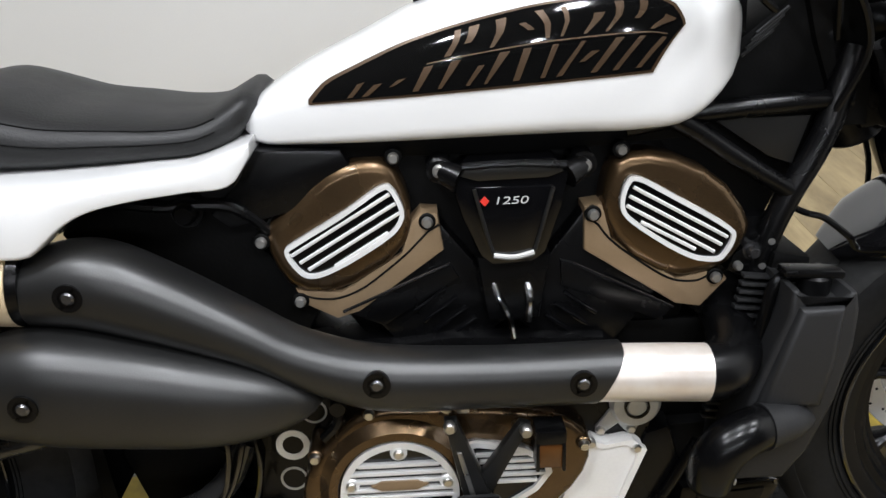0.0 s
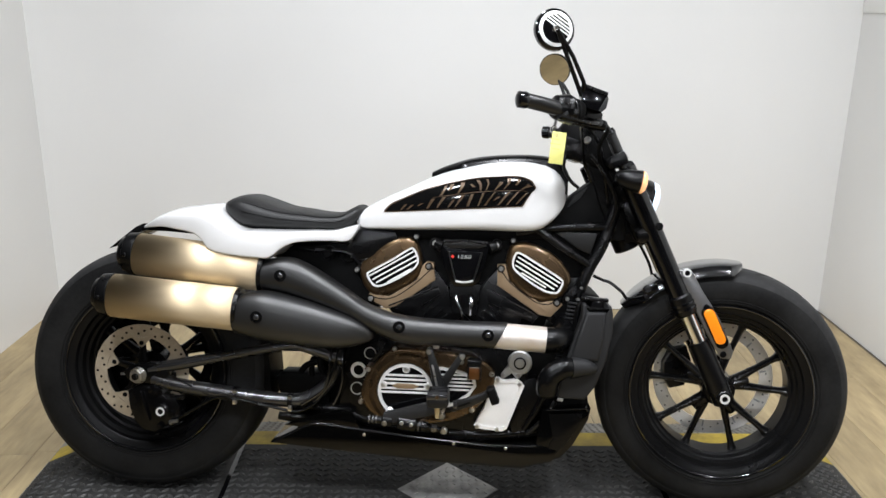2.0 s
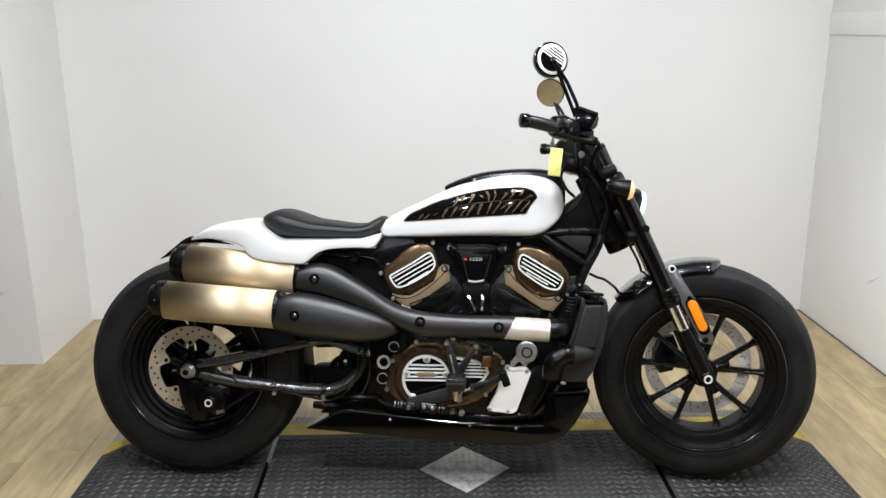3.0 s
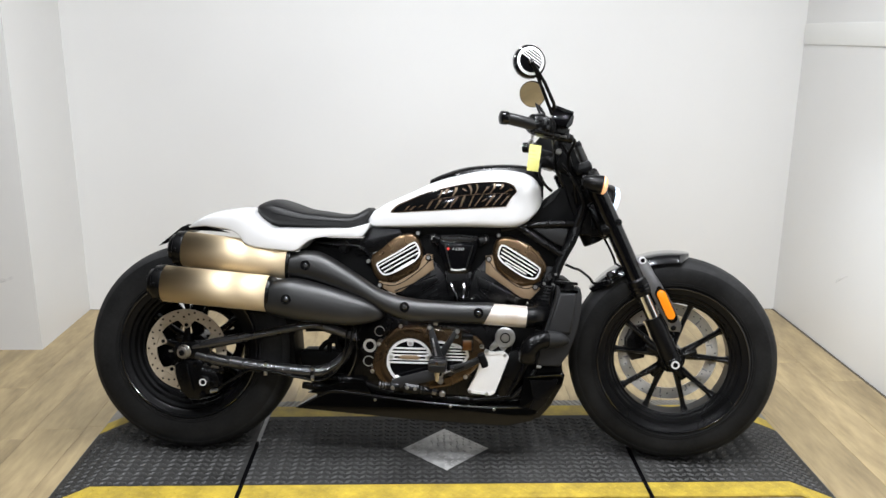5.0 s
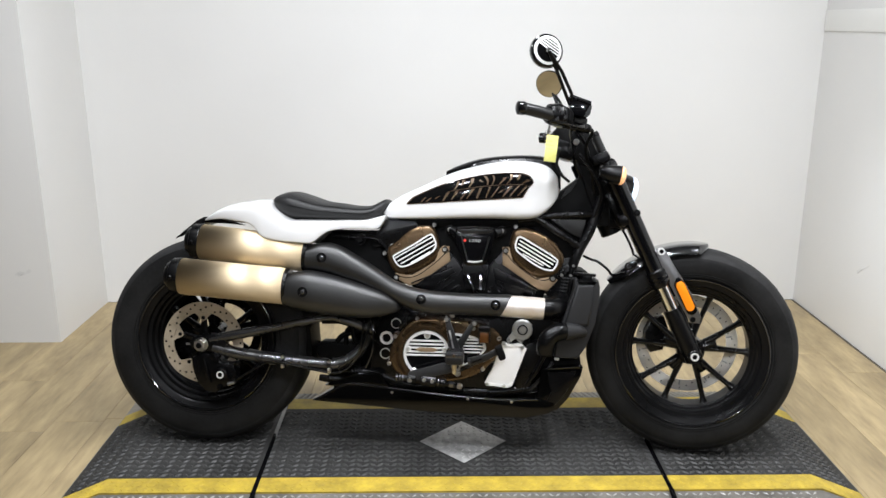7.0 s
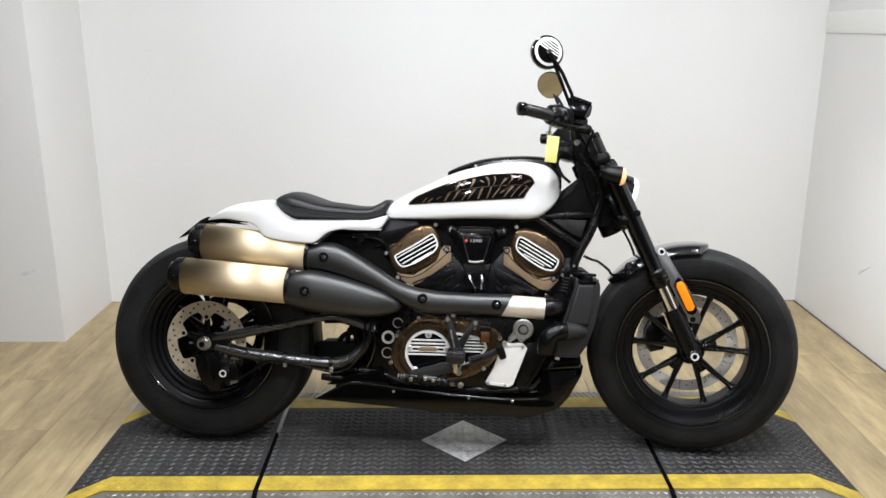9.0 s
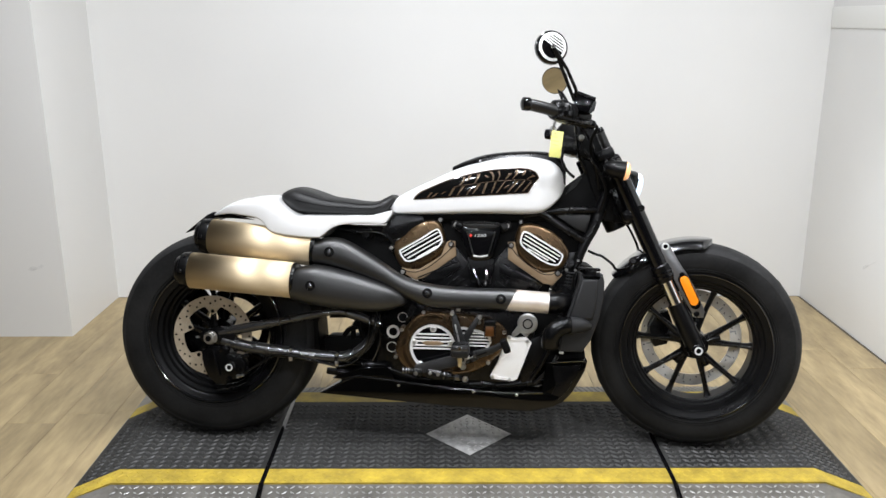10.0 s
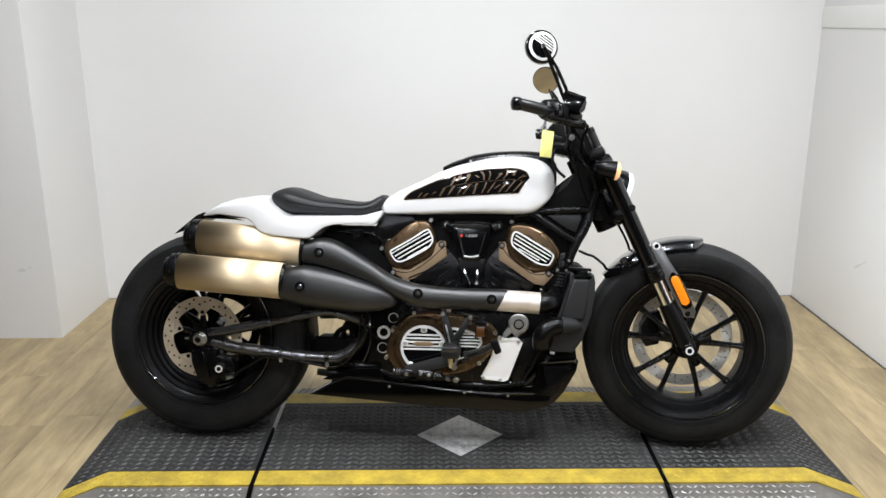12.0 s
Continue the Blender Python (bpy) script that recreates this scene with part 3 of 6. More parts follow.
def brake_disc(c, y, r, w, parent, holes, tabs, slots, mat):
    """A drilled ring; tabs reach inwards to a black spider, slots hold floating buttons."""
    x0, z0 = c[0], c[2]
    part("brake_disc", lathe([(r - w, y - 0.0025), (r - 0.001, y - 0.0025), (r, y - 0.0015), (r, y + 0.0015), (r - 0.001, y + 0.0025), (r - w, y + 0.0025)], c, 96), mat, parent, "drilled steel brake disc")
    bm = bmesh.new()
    for k in range(holes):
        a = 2 * math.pi * k / holes
        rr = r - w * (0.25, 0.5, 0.75)[k % 3]
        q = (x0 + rr * math.cos(a), y, z0 + rr * math.sin(a))
        cyl((q[0], y - 0.0029, q[2]), (q[0], y + 0.0029, q[2]), 0.0034 if tabs else 0.0022, seg=10, bm=bm)
    part("vent_holes", bm, BLACK_MATT, parent)["kind"] = "stuff"
    for k in range(tabs):
        a = 2 * math.pi * (k + 0.25) / tabs
        poly = [(x0 + q * math.cos(a + d), z0 + q * math.sin(a + d)) for q, d in ((r - w + 0.003, -0.30), (r - w - 0.010, -0.20), (r * 0.56, -0.10), (r * 0.52, 0.0), (r * 0.56, 0.10), (r - w - 0.010, 0.20), (r - w + 0.003, 0.30))]
        part("disc_tab", prism(poly, y - 0.0022, y + 0.0022), mat, parent)
        u = Vector((math.cos(a), 0, math.sin(a)))
        hub = Vector((x0, y + 0.007, z0))
        part("carrier_arm", tube([hub + u * 0.030, hub + u * (r * 0.60)], [0.014, 0.009], 8, squash=0.4, smooth=False), BLACK_SATIN, parent)
        part("rivet", bolt(hub + u * (r * 0.61) - Vector((0, 0.008, 0)), 0.0062, 0.004), BLACK_SATIN, parent)
    for k in range(slots):
        a = 2 * math.pi * (k + 0.3) / slots
        m = Matrix.Translation((x0, y, z0)) @ Matrix.Rotation(-a, 4, "Y") @ Matrix.Translation((r - w * 0.72, 0, 0))
        o = part("float_button", box((0, 0, 0), (w * 0.5, 0.007, 0.0050), bevel=0.0015), GREY_CAST, parent)
        o.matrix_local = m


part("belt_pulley", lathe([(0.100, 0.085), (0.128, 0.085), (0.132, 0.100), (0.128, 0.112), (0.100, 0.112)], REAR, 48), BLACK_SATIN, rear_wheel, "black belt pulley")
for k in range(5):
    u = Vector((math.cos(1.2566 * k + 0.6), 0, math.sin(1.2566 * k + 0.6)))
    part("pulley_arm", tube([Vector(REAR) + Vector((0, 0.098, 0)) + u * d for d in (0.02, 0.06, 0.104)], [0.016, 0.010, 0.014], 8, 2), BLACK_SATIN, rear_wheel)
brake_disc(REAR, -0.112, 0.128, 0.033, rear_wheel, 42, 5, 0, DISC)
brake_disc(FRONT, 0.078, 0.160, 0.036, front_wheel, 45, 0, 10, DISC_BRIGHT)
# the steering is turned a little to the right
STEER = Matrix.Translation((FRONT[0] + 0.006, 0, FRONT[2])) @ Matrix.Rotation(radians(-7), 4, Vector((-0.423, 0, 0.906))) @ Matrix.Translation((-FRONT[0], 0, -FRONT[2]))
front_wheel.matrix_local = STEER

# fuel tank
TX = [-0.200, -0.185, -0.142, -0.069, 0.004, 0.077, 0.150, 0.222, 0.276, 0.315, 0.340, 0.352]
TTOP = [0.752, 0.764, 0.790, 0.824, 0.858, 0.882, 0.898, 0.903, 0.898, 0.884, 0.858, 0.825]
TBOT = [0.728, 0.714, 0.712, 0.713, 0.715, 0.717, 0.718, 0.718, 0.724, 0.750, 0.782, 0.812]
TWID = [0.066, 0.076, 0.088, 0.102, 0.114, 0.122, 0.127, 0.129, 0.124, 0.108, 0.080, 0.030]
XS = np.linspace(-0.2, 0.352, 47)


def smooth_curve(x, xs, vs):
    """A smooth value between the stations."""
    i = int(np.clip(np.searchsorted(xs, x) - 1, 0, len(xs) - 2))
    m = [(vs[min(k + 1, len(vs) - 1)] - vs[max(k - 1, 0)]) / (xs[min(k + 1, len(xs) - 1)] - xs[max(k - 1, 0)]) for k in (i, i + 1)]
    d = xs[i + 1] - xs[i]
    t = (x - xs[i]) / d
    return (2 * t ** 3 - 3 * t * t + 1) * vs[i] + (t ** 3 - 2 * t * t + t) * d * m[0] + (3 * t * t - 2 * t ** 3) * vs[i + 1] + (t ** 3 - t * t) * d * m[1]


def section(x, top, bot, wid, n=48, belt=0.34, n_up=3.1, n_low=8.0):
    """One closed cross-section; belt is the height of the widest line."""
    zc = bot + (top - bot) * belt
    ring = []
    for k in range(n):
        a = 2 * math.pi * k / n
        c, s = math.cos(a), math.sin(a)
        e = n_up if s > 0 else n_low
        h = (top - zc) if s > 0 else (zc - bot)
        ring.append((x, wid * math.copysign(abs(c) ** (2 / e), c), zc + h * math.copysign(abs(s) ** (2 / e), s)))
    return ring


def tank_at(x):
    return smooth_curve(x, TX, TTOP), smooth_curve(x, TX, TBOT), smooth_curve(x, TX, TWID)


def tank_side(x, z, lift=0.0):
    """The point on the tank's right flank at x and z."""
    top, bot, wid = tank_at(x)
    zc = bot + (top - bot) * 0.34
    if z >= zc:
        q, e = min(0.999, (z - zc) / (top - zc)), 3.1
    else:
        q, e = min(0.999, (zc - z) / (zc - bot)), 8.0
    return Vector((x, -wid * (1 - q ** e) ** (1 / e) - lift, z + lift * 0.25))


tank = part("fuel_tank", loft([section(x, *tank_at(x)) for x in XS]), WHITE, bike, "pearl white fuel tank", angle=60)
# black side badge with plain bronze shapes
BLOW = lambda x: 0.761 + (x + 0.12) * 0.0715
BX, BH = [-0.120, -0.105, -0.085, -0.005, 0.099, 0.169, 0.229, 0.262], [0.762, 0.778, 0.789, 0.823, 0.849, 0.857, 0.857, 0.842]


def badge_grid(u, v):
    xr = 0.230 + 0.032 * min(v / 0.75, 1) - 0.010 * max(0, (v - 0.75) / 0.25) ** 2
    x = -0.120 + (xr + 0.120) * u
    lo, hi = BLOW(x), smooth_curve(x, BX, BH)
    return x, lo + (hi - lo) * v


def drape(f, nu, nv, lift, bm=None):
    bm = bm or bmesh.new()
    vs = [[bm.verts.new(tank_side(*f(i / nu, j / nv), lift)) for j in range(nv + 1)] for i in range(nu + 1)]
    for i in range(nu):
        for j in range(nv):
            bm.faces.new((vs[i][j], vs[i + 1][j], vs[i + 1][j + 1], vs[i][j + 1]))
    return bm


def badge_edge(u, v):
    x, z = badge_grid(u, v)
    return x + (0.003 if u > 0.5 else -0.004) * abs(2 * u - 1), z + 0.0025 * (2 * v - 1)


badge = part("badge", drape(badge_grid, 48, 12, 0.0022), BADGE_BLACK, tank, "glossy black badge with bronze slashes", angle=80)
part("badge_border", drape(badge_edge, 48, 12, 0.0012), BADGE_BRONZE, tank, "thin bronze badge border", angle=80)
# slashes in two rows, leaning both ways, as slim wedges
random.seed(4)
for low, high, u, end in ((0.05, 0.48, 0.13, 0.97), (0.57, 0.94, 0.40, 0.96)):
    while u < end:
        lean = random.choice((0.7, 0.6, 0.5, -0.5, 0.05))
        v0 = low + random.choice((0.0, 0.0, 0.16)) * (high - low) / 0.43
        v1 = high - random.choice((0.0, 0.0, 0.14)) * (high - low) / 0.43
        w0, w1 = random.uniform(0.008, 0.020), random.uniform(0.012, 0.030)

        def wedge(a, b, u=u, v0=v0, v1=v1, w0=w0, w1=w1, lean=lean):
            return badge_grid(min(0.985, u + (a - 0.5) * (w0 + (w1 - w0) * b) + (b - 0.5) * lean * 0.05), v0 + (v1 - v0) * b)
        part("badge_slash", drape(wedge, 2, 4, 0.0034), BADGE_BRONZE, tank, angle=80)
        u += random.uniform(0.046, 0.080)
part("badge_line", drape(lambda a, b: badge_grid(0.33 + 0.65 * a, 0.515 + 0.022 * b), 30, 1, 0.0034), BADGE_BRONZE, tank, angle=80)
# black console along the top of the tank
CX = [-0.008, 0.03, 0.10, 0.19, 0.28, 0.335, 0.350]
CT = [0.866, 0.884, 0.906, 0.917, 0.917, 0.903, 0.880]
rings = []
for x in np.linspace(-0.008, 0.350, 26):
    t = smooth_curve(x, CX, CT)
    w = 0.060 * min(1, 0.15 + (x + 0.008) / 0.10)
    low = tank_at(min(x, 0.345))[0] - 0.035
    rings.append([(x, w * k, z) for k, z in ((-1.1, low), (-1.0, t - 0.014), (-0.75, t - 0.004), (-0.3, t), (0.3, t), (0.75, t - 0.004), (1.0, t - 0.014), (1.1, low))])
part("tank_console", loft(rings), BLACK_SATIN, bike, "black console strip on the tank", angle=50)

# seat
SX = [-0.547, -0.538, -0.525, -0.507, -0.488, -0.456, -0.430, -0.395, -0.335, -0.285, -0.240, -0.212, -0.196, -0.184]
ST = [0.773, 0.780, 0.787, 0.793, 0.795, 0.786, 0.777, 0.766, 0.758, 0.752, 0.754, 0.768, 0.775, 0.767]
SB = [0.760, 0.745, 0.729, 0.714, 0.706, 0.702, 0.702, 0.702, 0.703, 0.704, 0.706, 0.716, 0.733, 0.752]
SW = [0.080, 0.108, 0.122, 0.131, 0.137, 0.140, 0.139, 0.135, 0.126, 0.116, 0.106, 0.094, 0.084, 0.066]
rings = []
for x in np.linspace(-0.547, -0.184, 44):
    rings.append(section(x, smooth_curve(x, SX, ST), smooth_curve(x, SX, SB), smooth_curve(x, SX, SW), 40, 0.40, 3.2, 3.0))
seat = part("seat", loft(rings), SEAT, bike, "black vinyl solo seat with stitched ribs", angle=60)
for k, share in enumerate((0.52, 0.78)):
    pts = []
    for x in np.linspace(-0.49, -0.225, 14):
        t, b, w = smooth_curve(x, SX, ST), smooth_curve(x, SX, SB), smooth_curve(x, SX, SW)
        zc = b + (t - b) * 0.40
        z = b + (t - b) * share
        q = (z - zc) / (t - zc)
        pts.append((x, -w * (1 - q ** 3.2) ** (1 / 3.2) - 0.0006, z))
    part("piping", tube(pts, 0.0010, 6, 2), BLACK_MATT, seat)

# white tail cowl
KX = [-0.760, -0.720, -0.690, -0.650, -0.600, -0.575, -0.555, -0.520, -0.480, -0.440, -0.400, -0.385, -0.372, -0.356, -0.336, -0.300, -0.250, -0.208, -0.188]
KT = [0.708, 0.734, 0.748, 0.760, 0.767, 0.769, 0.765, 0.736, 0.711, 0.709, 0.709, 0.709, 0.709, 0.709, 0.709, 0.710, 0.711, 0.722, 0.727]
KB = [0.699, 0.704, 0.706, 0.702, 0.694, 0.680, 0.655, 0.645, 0.641, 0.638, 0.637, 0.648, 0.660, 0.671, 0.678, 0.682, 0.683, 0.684, 0.712]
KW = [0.100, 0.134, 0.153, 0.172, 0.188, 0.194, 0.198, 0.203, 0.206, 0.206, 0.202, 0.199, 0.195, 0.190, 0.182, 0.168, 0.149, 0.132, 0.118]
KN = [2.8, 2.8, 2.9, 3.0, 3.4, 3.8, 4.2, 5.0, 6.0, 6.0, 6.0, 6.0, 6.0, 6.0, 6.0, 6.0, 6.0, 6.0, 6.0]
rings = [section(x, smooth_curve(x, KX, KT), smooth_curve(x, KX, KB), smooth_curve(x, KX, KW), 56, 0.42, float(np.interp(x, KX, KN)), 16.0) for x in np.linspace(-0.760, -0.188, 72)]
part("tail_cowl", loft(rings), WHITE, bike, "pearl white tail cowl under the seat", angle=60)
part("side_panel", prism([(-0.190, 0.712), (-0.095, 0.708), (-0.085, 0.690), (-0.150, 0.640), (-0.225, 0.622), (-0.245, 0.640), (-0.212, 0.676)], -0.09, 0.09, 0.006), BLACK_SATIN, bike)
part("subframe", prism([(-0.40, 0.672), (-0.18, 0.672), (-0.20, 0.60), (-0.13, 0.52), (-0.20, 0.40), (-0.34, 0.46), (-0.42, 0.62)], -0.075, 0.075, 0.008), BLACK_MATT, bike)
bm = bolt((-0.268, -0.10, 0.648), 0.013, 0.014)
cyl((-0.268, -0.02, 0.648), (-0.268, -0.098, 0.648), 0.018, bm=bm)
part("subframe_bolt", bm, BLACK_SATIN, bike)
bm = tube([(-0.36, -0.09, 0.662), (-0.30, -0.10, 0.655), (-0.22, -0.095, 0.650), (-0.17, -0.08, 0.60)], 0.006, 8)
part("seat_cable", bm, BLACK_SATIN, bike)
# number-plate bracket behind the cowl
bm = prism([(-0.868, 0.640), (-0.849, 0.656), (-0.795, 0.700), (-0.773, 0.710), (-0.728, 0.708), (-0.640, 0.686), (-0.700, 0.690), (-0.765, 0.692), (-0.800, 0.680), (-0.845, 0.648)], -0.075, -0.060, 0.002)
prism([(-0.868, 0.640), (-0.849, 0.656), (-0.795, 0.700), (-0.773, 0.710), (-0.728, 0.708), (-0.640, 0.686), (-0.700, 0.690), (-0.765, 0.692), (-0.800, 0.680), (-0.845, 0.648)], 0.060, 0.075, 0.002, bm)
box((-0.79, 0, 0.692), (0.04, 0.14, 0.012), (0, -38, 0), 0.003, bm)
part("tail_bracket", bm, BLACK_SATIN, bike, "black tail bracket")

# exhaust


def muffler(p0, p1, r, tall, label):
    """A bronze-tinted canister with a black end cap and a front collar."""
    p0, p1 = Vector(p0), Vector(p1)
    d = (p1 - p0).normalized()
    mid, half = p0.lerp(p1, 0.5), (p1 - p0).length / 2
    axis = Vector((1, 0, 0))
    can = part("muffler", tube([axis * k for k in (-half, 0.003 - half, 0, half - 0.003, half)], [r - 0.002, r, r, r, r - 0.003], 48, smooth=False, squash=1.0 / tall), MUFFLER, bike, label, angle=50)
    can.matrix_local = Matrix.Translation(mid) @ axis.rotation_difference(d).to_matrix().to_4x4()
    p0, p1, d = axis * -half, axis * half, axis
    part("end_cap", tube([p0 - d * 0.043, p0 - d * 0.041, p0 - d * 0.030, p0 - d * 0.026, p0 - d * 0.004, p0 + d * 0.001], [r * 0.66, r * 0.72, r * 0.80, r * 0.95, r * 1.015, r * 1.01], 36, squash=1.0 / tall, smooth=False), BLACK_SATIN, can, "black end cap")
    part("outlet", tube([p0 - d * 0.048, p0 - d * 0.03], [r * 0.45, r * 0.45], 24, smooth=False), BLACK_MATT, can)
    part("front_collar", tube([p1 - d * 0.001, p1 + d * 0.003, p1 + d * 0.009], [r * 0.985, r * 0.985, r * 0.94], 36, squash=1.0 / tall, smooth=False), BLACK_SATIN, can)
    side = Vector((0, -1, 0))
    part("cap_bolt", bolt(p0 - d * 0.016 + side * (r * 0.97), 0.0055, 0.004, (-0.2, -0.98, 0)), BLACK_SATIN, can)
    return can


muffler((-0.749, -0.158, 0.636), (-0.428, -0.152, 0.603), 0.054, 1.0, "upper bronze-tinted brushed steel muffler")
muffler((-0.799, -0.196, 0.532), (-0.480, -0.190, 0.507), 0.0555, 1.04, "lower bronze-tinted brushed steel muffler")


def shell(stations, n=44, seg=40, power=2.5, slant=None):
    """A hollow-looking cover; stations hold x, top, bottom, middle y and half width."""
    xs, top, bot, mid, wid = (list(v) for v in zip(*stations))
    rings = []
    for x in np.linspace(xs[0], xs[-1], n):
        t, b, m, w = (smooth_curve(x, xs, v) for v in (top, bot, mid, wid))
        lean = 0.0 if slant is None else slant[1] * max(0.0, (x - slant[0]) / (xs[-1] - slant[0]))
        ring = []
        for k in range(seg):
            a = 2 * math.pi * k / seg
            c, q = math.cos(a), math.sin(a)
            z = (t - b) / 2 * math.copysign(abs(q) ** (2 / power), q)
            ring.append((x + lean * z, m + w * math.copysign(abs(c) ** (2 / power), c), (t + b) / 2 + z))
        rings.append(ring)
    return loft(rings)


US = [(-0.420, 0.631, 0.554, -0.152, 0.048), (-0.370, 0.640, 0.548, -0.156, 0.048), (-0.330, 0.635, 0.538, -0.160, 0.046), (-0.278, 0.610, 0.522, -0.163, 0.043),
      (-0.199, 0.561, 0.494, -0.165, 0.039), (-0.147, 0.528, 0.465, -0.165, 0.037), (-0.069, 0.504, 0.434, -0.165, 0.036), (0.059, 0.494, 0.429, -0.165, 0.034), (0.187, 0.493, 0.4275, -0.164, 0.0335)]
upper_shield = part("upper_heat_shield", shell(US, slant=(0.09, 0.52)), EXHAUST, bike, "charcoal heat shield over the upper exhaust pipe", angle=60)
LS = [(-0.480, 0.540, 0.448, -0.188, 0.047), (-0.447, 0.552, 0.440, -0.190, 0.051), (-0.396, 0.556, 0.430, -0.190, 0.055), (-0.293, 0.534, 0.420, -0.188, 0.053), (-0.241, 0.518, 0.417, -0.185, 0.050),
      (-0.191, 0.500, 0.421, -0.181, 0.043), (-0.160, 0.484, 0.429, -0.177, 0.034), (-0.139, 0.469, 0.437, -0.173, 0.022), (-0.128, 0.456, 0.446, -0.170, 0.006)]
lower_shield = part("lower_heat_shield", shell(LS, power=2.8), EXHAUST, bike, "charcoal heat shield over the lower exhaust pipe", angle=60)
for host, p in ((upper_shield, (-0.367, -0.203, 0.597)), (upper_shield, (-0.066, -0.200, 0.478)), (upper_shield, (0.156, -0.197, 0.465)), (lower_shield, (-0.415, -0.244, 0.497))):
    b = part("bolt_recess", tube([(p[0], p[1] + 0.012, p[2]), (p[0], p[1] - 0.003, p[2]), (p[0], p[1] - 0.003, p[2]), (p[0], p[1] + 0.003, p[2])], [0.0150, 0.0150, 0.0098, 0.0090], 20, smooth=False), BLACK_SATIN, host)
    part("shield_bolt", bolt((p[0], p[1] - 0.001, p[2]), 0.0070, 0.004), ARM, host)
part("header_pipe", tube([(0.150, -0.164, 0.460), (0.24, -0.164, 0.456), (0.300, -0.163, 0.452)], [0.0322, 0.0328, 0.0330], 32), HEATED, bike, "heat-tinted steel header pipe", angle=60)
part("header_elbow", tube([(0.296, -0.163, 0.4513), (0.322, -0.157, 0.452), (0.345, -0.130, 0.460), (0.352, -0.08, 0.475), (0.345, -0.03, 0.50)], [0.0328, 0.0325, 0.0310, 0.028, 0.027], 28), BLACK_SATIN, bike, "black header elbow", angle=60)
part("shield_tab", box((0.026, -0.165, 0.431), (0.014, 0.02, 0.02), bevel=0.002), STEEL, upper_shield)

# engine
part("crankcase", prism([(-0.20, 0.22), (-0.22, 0.36), (-0.17, 0.46), (0.02, 0.48), (0.20, 0.47), (0.27, 0.40), (0.25, 0.24), (0.16, 0.18), (-0.12, 0.18)], -0.10, 0.11, 0.012), BLACK_SATIN, bike, "black engine crankcase")


part("engine_core", prism([(-0.155, 0.56), (-0.09, 0.70), (0.27, 0.70), (0.345, 0.60), (0.300, 0.46), (0.17, 0.42), (-0.05, 0.42)], -0.055, 0.06, 0.006), BLACK_MATT, bike)
part("lower_core", prism([(0.20, 0.47), (0.37, 0.47), (0.36, 0.30), (0.33, 0.20), (0.20, 0.19)], -0.060, 0.06, 0.006), BLACK_MATT, bike)


def barrel(base, top, label):
    """A finned cylinder along its axis."""
    b, t = Vector(base), Vector(top)
    tilt = math.degrees(math.atan2(t.x - b.x, t.z - b.z))
    core = part("cylinder", box(b.lerp(t, 0.5), (0.136, 0.166, (t - b).length), (0, tilt, 0), 0.006), BLACK_SATIN, bike, label)
    for k in range(4):
        c = b.lerp(t, 0.16 + 0.11 * k)
        part("cooling_fin", box(c, (0.050, 0.174, 0.0045), (0, tilt, 0), 0.0015), BLACK_GLOSS, core)
    return core


for pts in ([(-0.107, 0.514), (0.020, 0.568), (0.030, 0.550), (-0.060, 0.492)], [(0.148, 0.566), (0.162, 0.562), (0.283, 0.499), (0.271, 0.480), (0.150, 0.533)]):
    deck = part("cylinder_deck", prism(pts, -0.088, 0.06, 0.003), BLACK_SATIN, bike)
    part("deck_edge", tube([(x, -0.0885, z) for x, z in pts[:2] if len(pts) == 4] or [(x, -0.0885, z) for x, z in pts[1:3]], 0.0022, 8, smooth=False), GUARD, deck)
barrel((0.045, 0, 0.46), (-0.055, 0, 0.590), "black finned rear cylinder")
barrel((0.135, 0, 0.46), (0.235, 0, 0.590), "black finned front cylinder")


def head(cover, flange, groove, insert, bars, bolts, label):
    """A rocker cover: bronze dome, lighter flange below, chrome insert with slats."""
    body = part("head_cover", prism(cover, -0.094, 0.09, 0.014, round_=1, seg=3), BRONZE, bike, label, angle=50)
    part("cover_flange", prism(flange, -0.089, 0.06, 0.004), BRONZE_LIGHT, body, "lighter bronze lower flange")
    part("flange_groove", tube([(x, -0.0885, z + 0.004) for x, z in groove], 0.0015, 8, 4), BLACK_MATT, body, "dark groove along the flange")
    fine = [Vector((x, 0, z)) for x, z in insert]
    for _ in range(2):
        fine = [q for a, b in zip(fine, fine[1:] + fine[:1]) for q in (a.lerp(b, 0.25), a.lerp(b, 0.75))]
    out = [(v.x, v.z) for v in fine]
    inn = []
    c = sum(fine, Vector()) / len(fine)
    for i, v in enumerate(fine):
        d = (fine[(i + 1) % len(fine)] - fine[i - 1]).normalized()
        nrm = Vector((-d.z, 0, d.x))
        if nrm.dot(c - v) < 0:
            nrm = -nrm
        w = v + nrm * 0.0050
        inn.append((w.x, w.z))
    part("insert_backing", prism(out, -0.1005, -0.08), BLACK_GLOSS, body, "gloss black insert")
    part("insert_frame", frame_plate(out, inn, -0.105, -0.090), ALU, body, "chrome insert frame")
    for (x0, z0), (x1, z1), r in bars:
        part("insert_slat", tube([(x0, -0.1025, z0), (x1, -0.1025, z1)], r, 8, squash=0.7, smooth=False), ALU, body)
    for x, z in bolts:
        part("bolt_seat", cyl((x, -0.080, z), (x, -0.0915, z), 0.0098, seg=18, bevel=0.001), BLACK_MATT, body)
        part("cover_bolt", bolt((x, -0.0905, z), 0.0066, 0.008), BOLT, body)
    return body


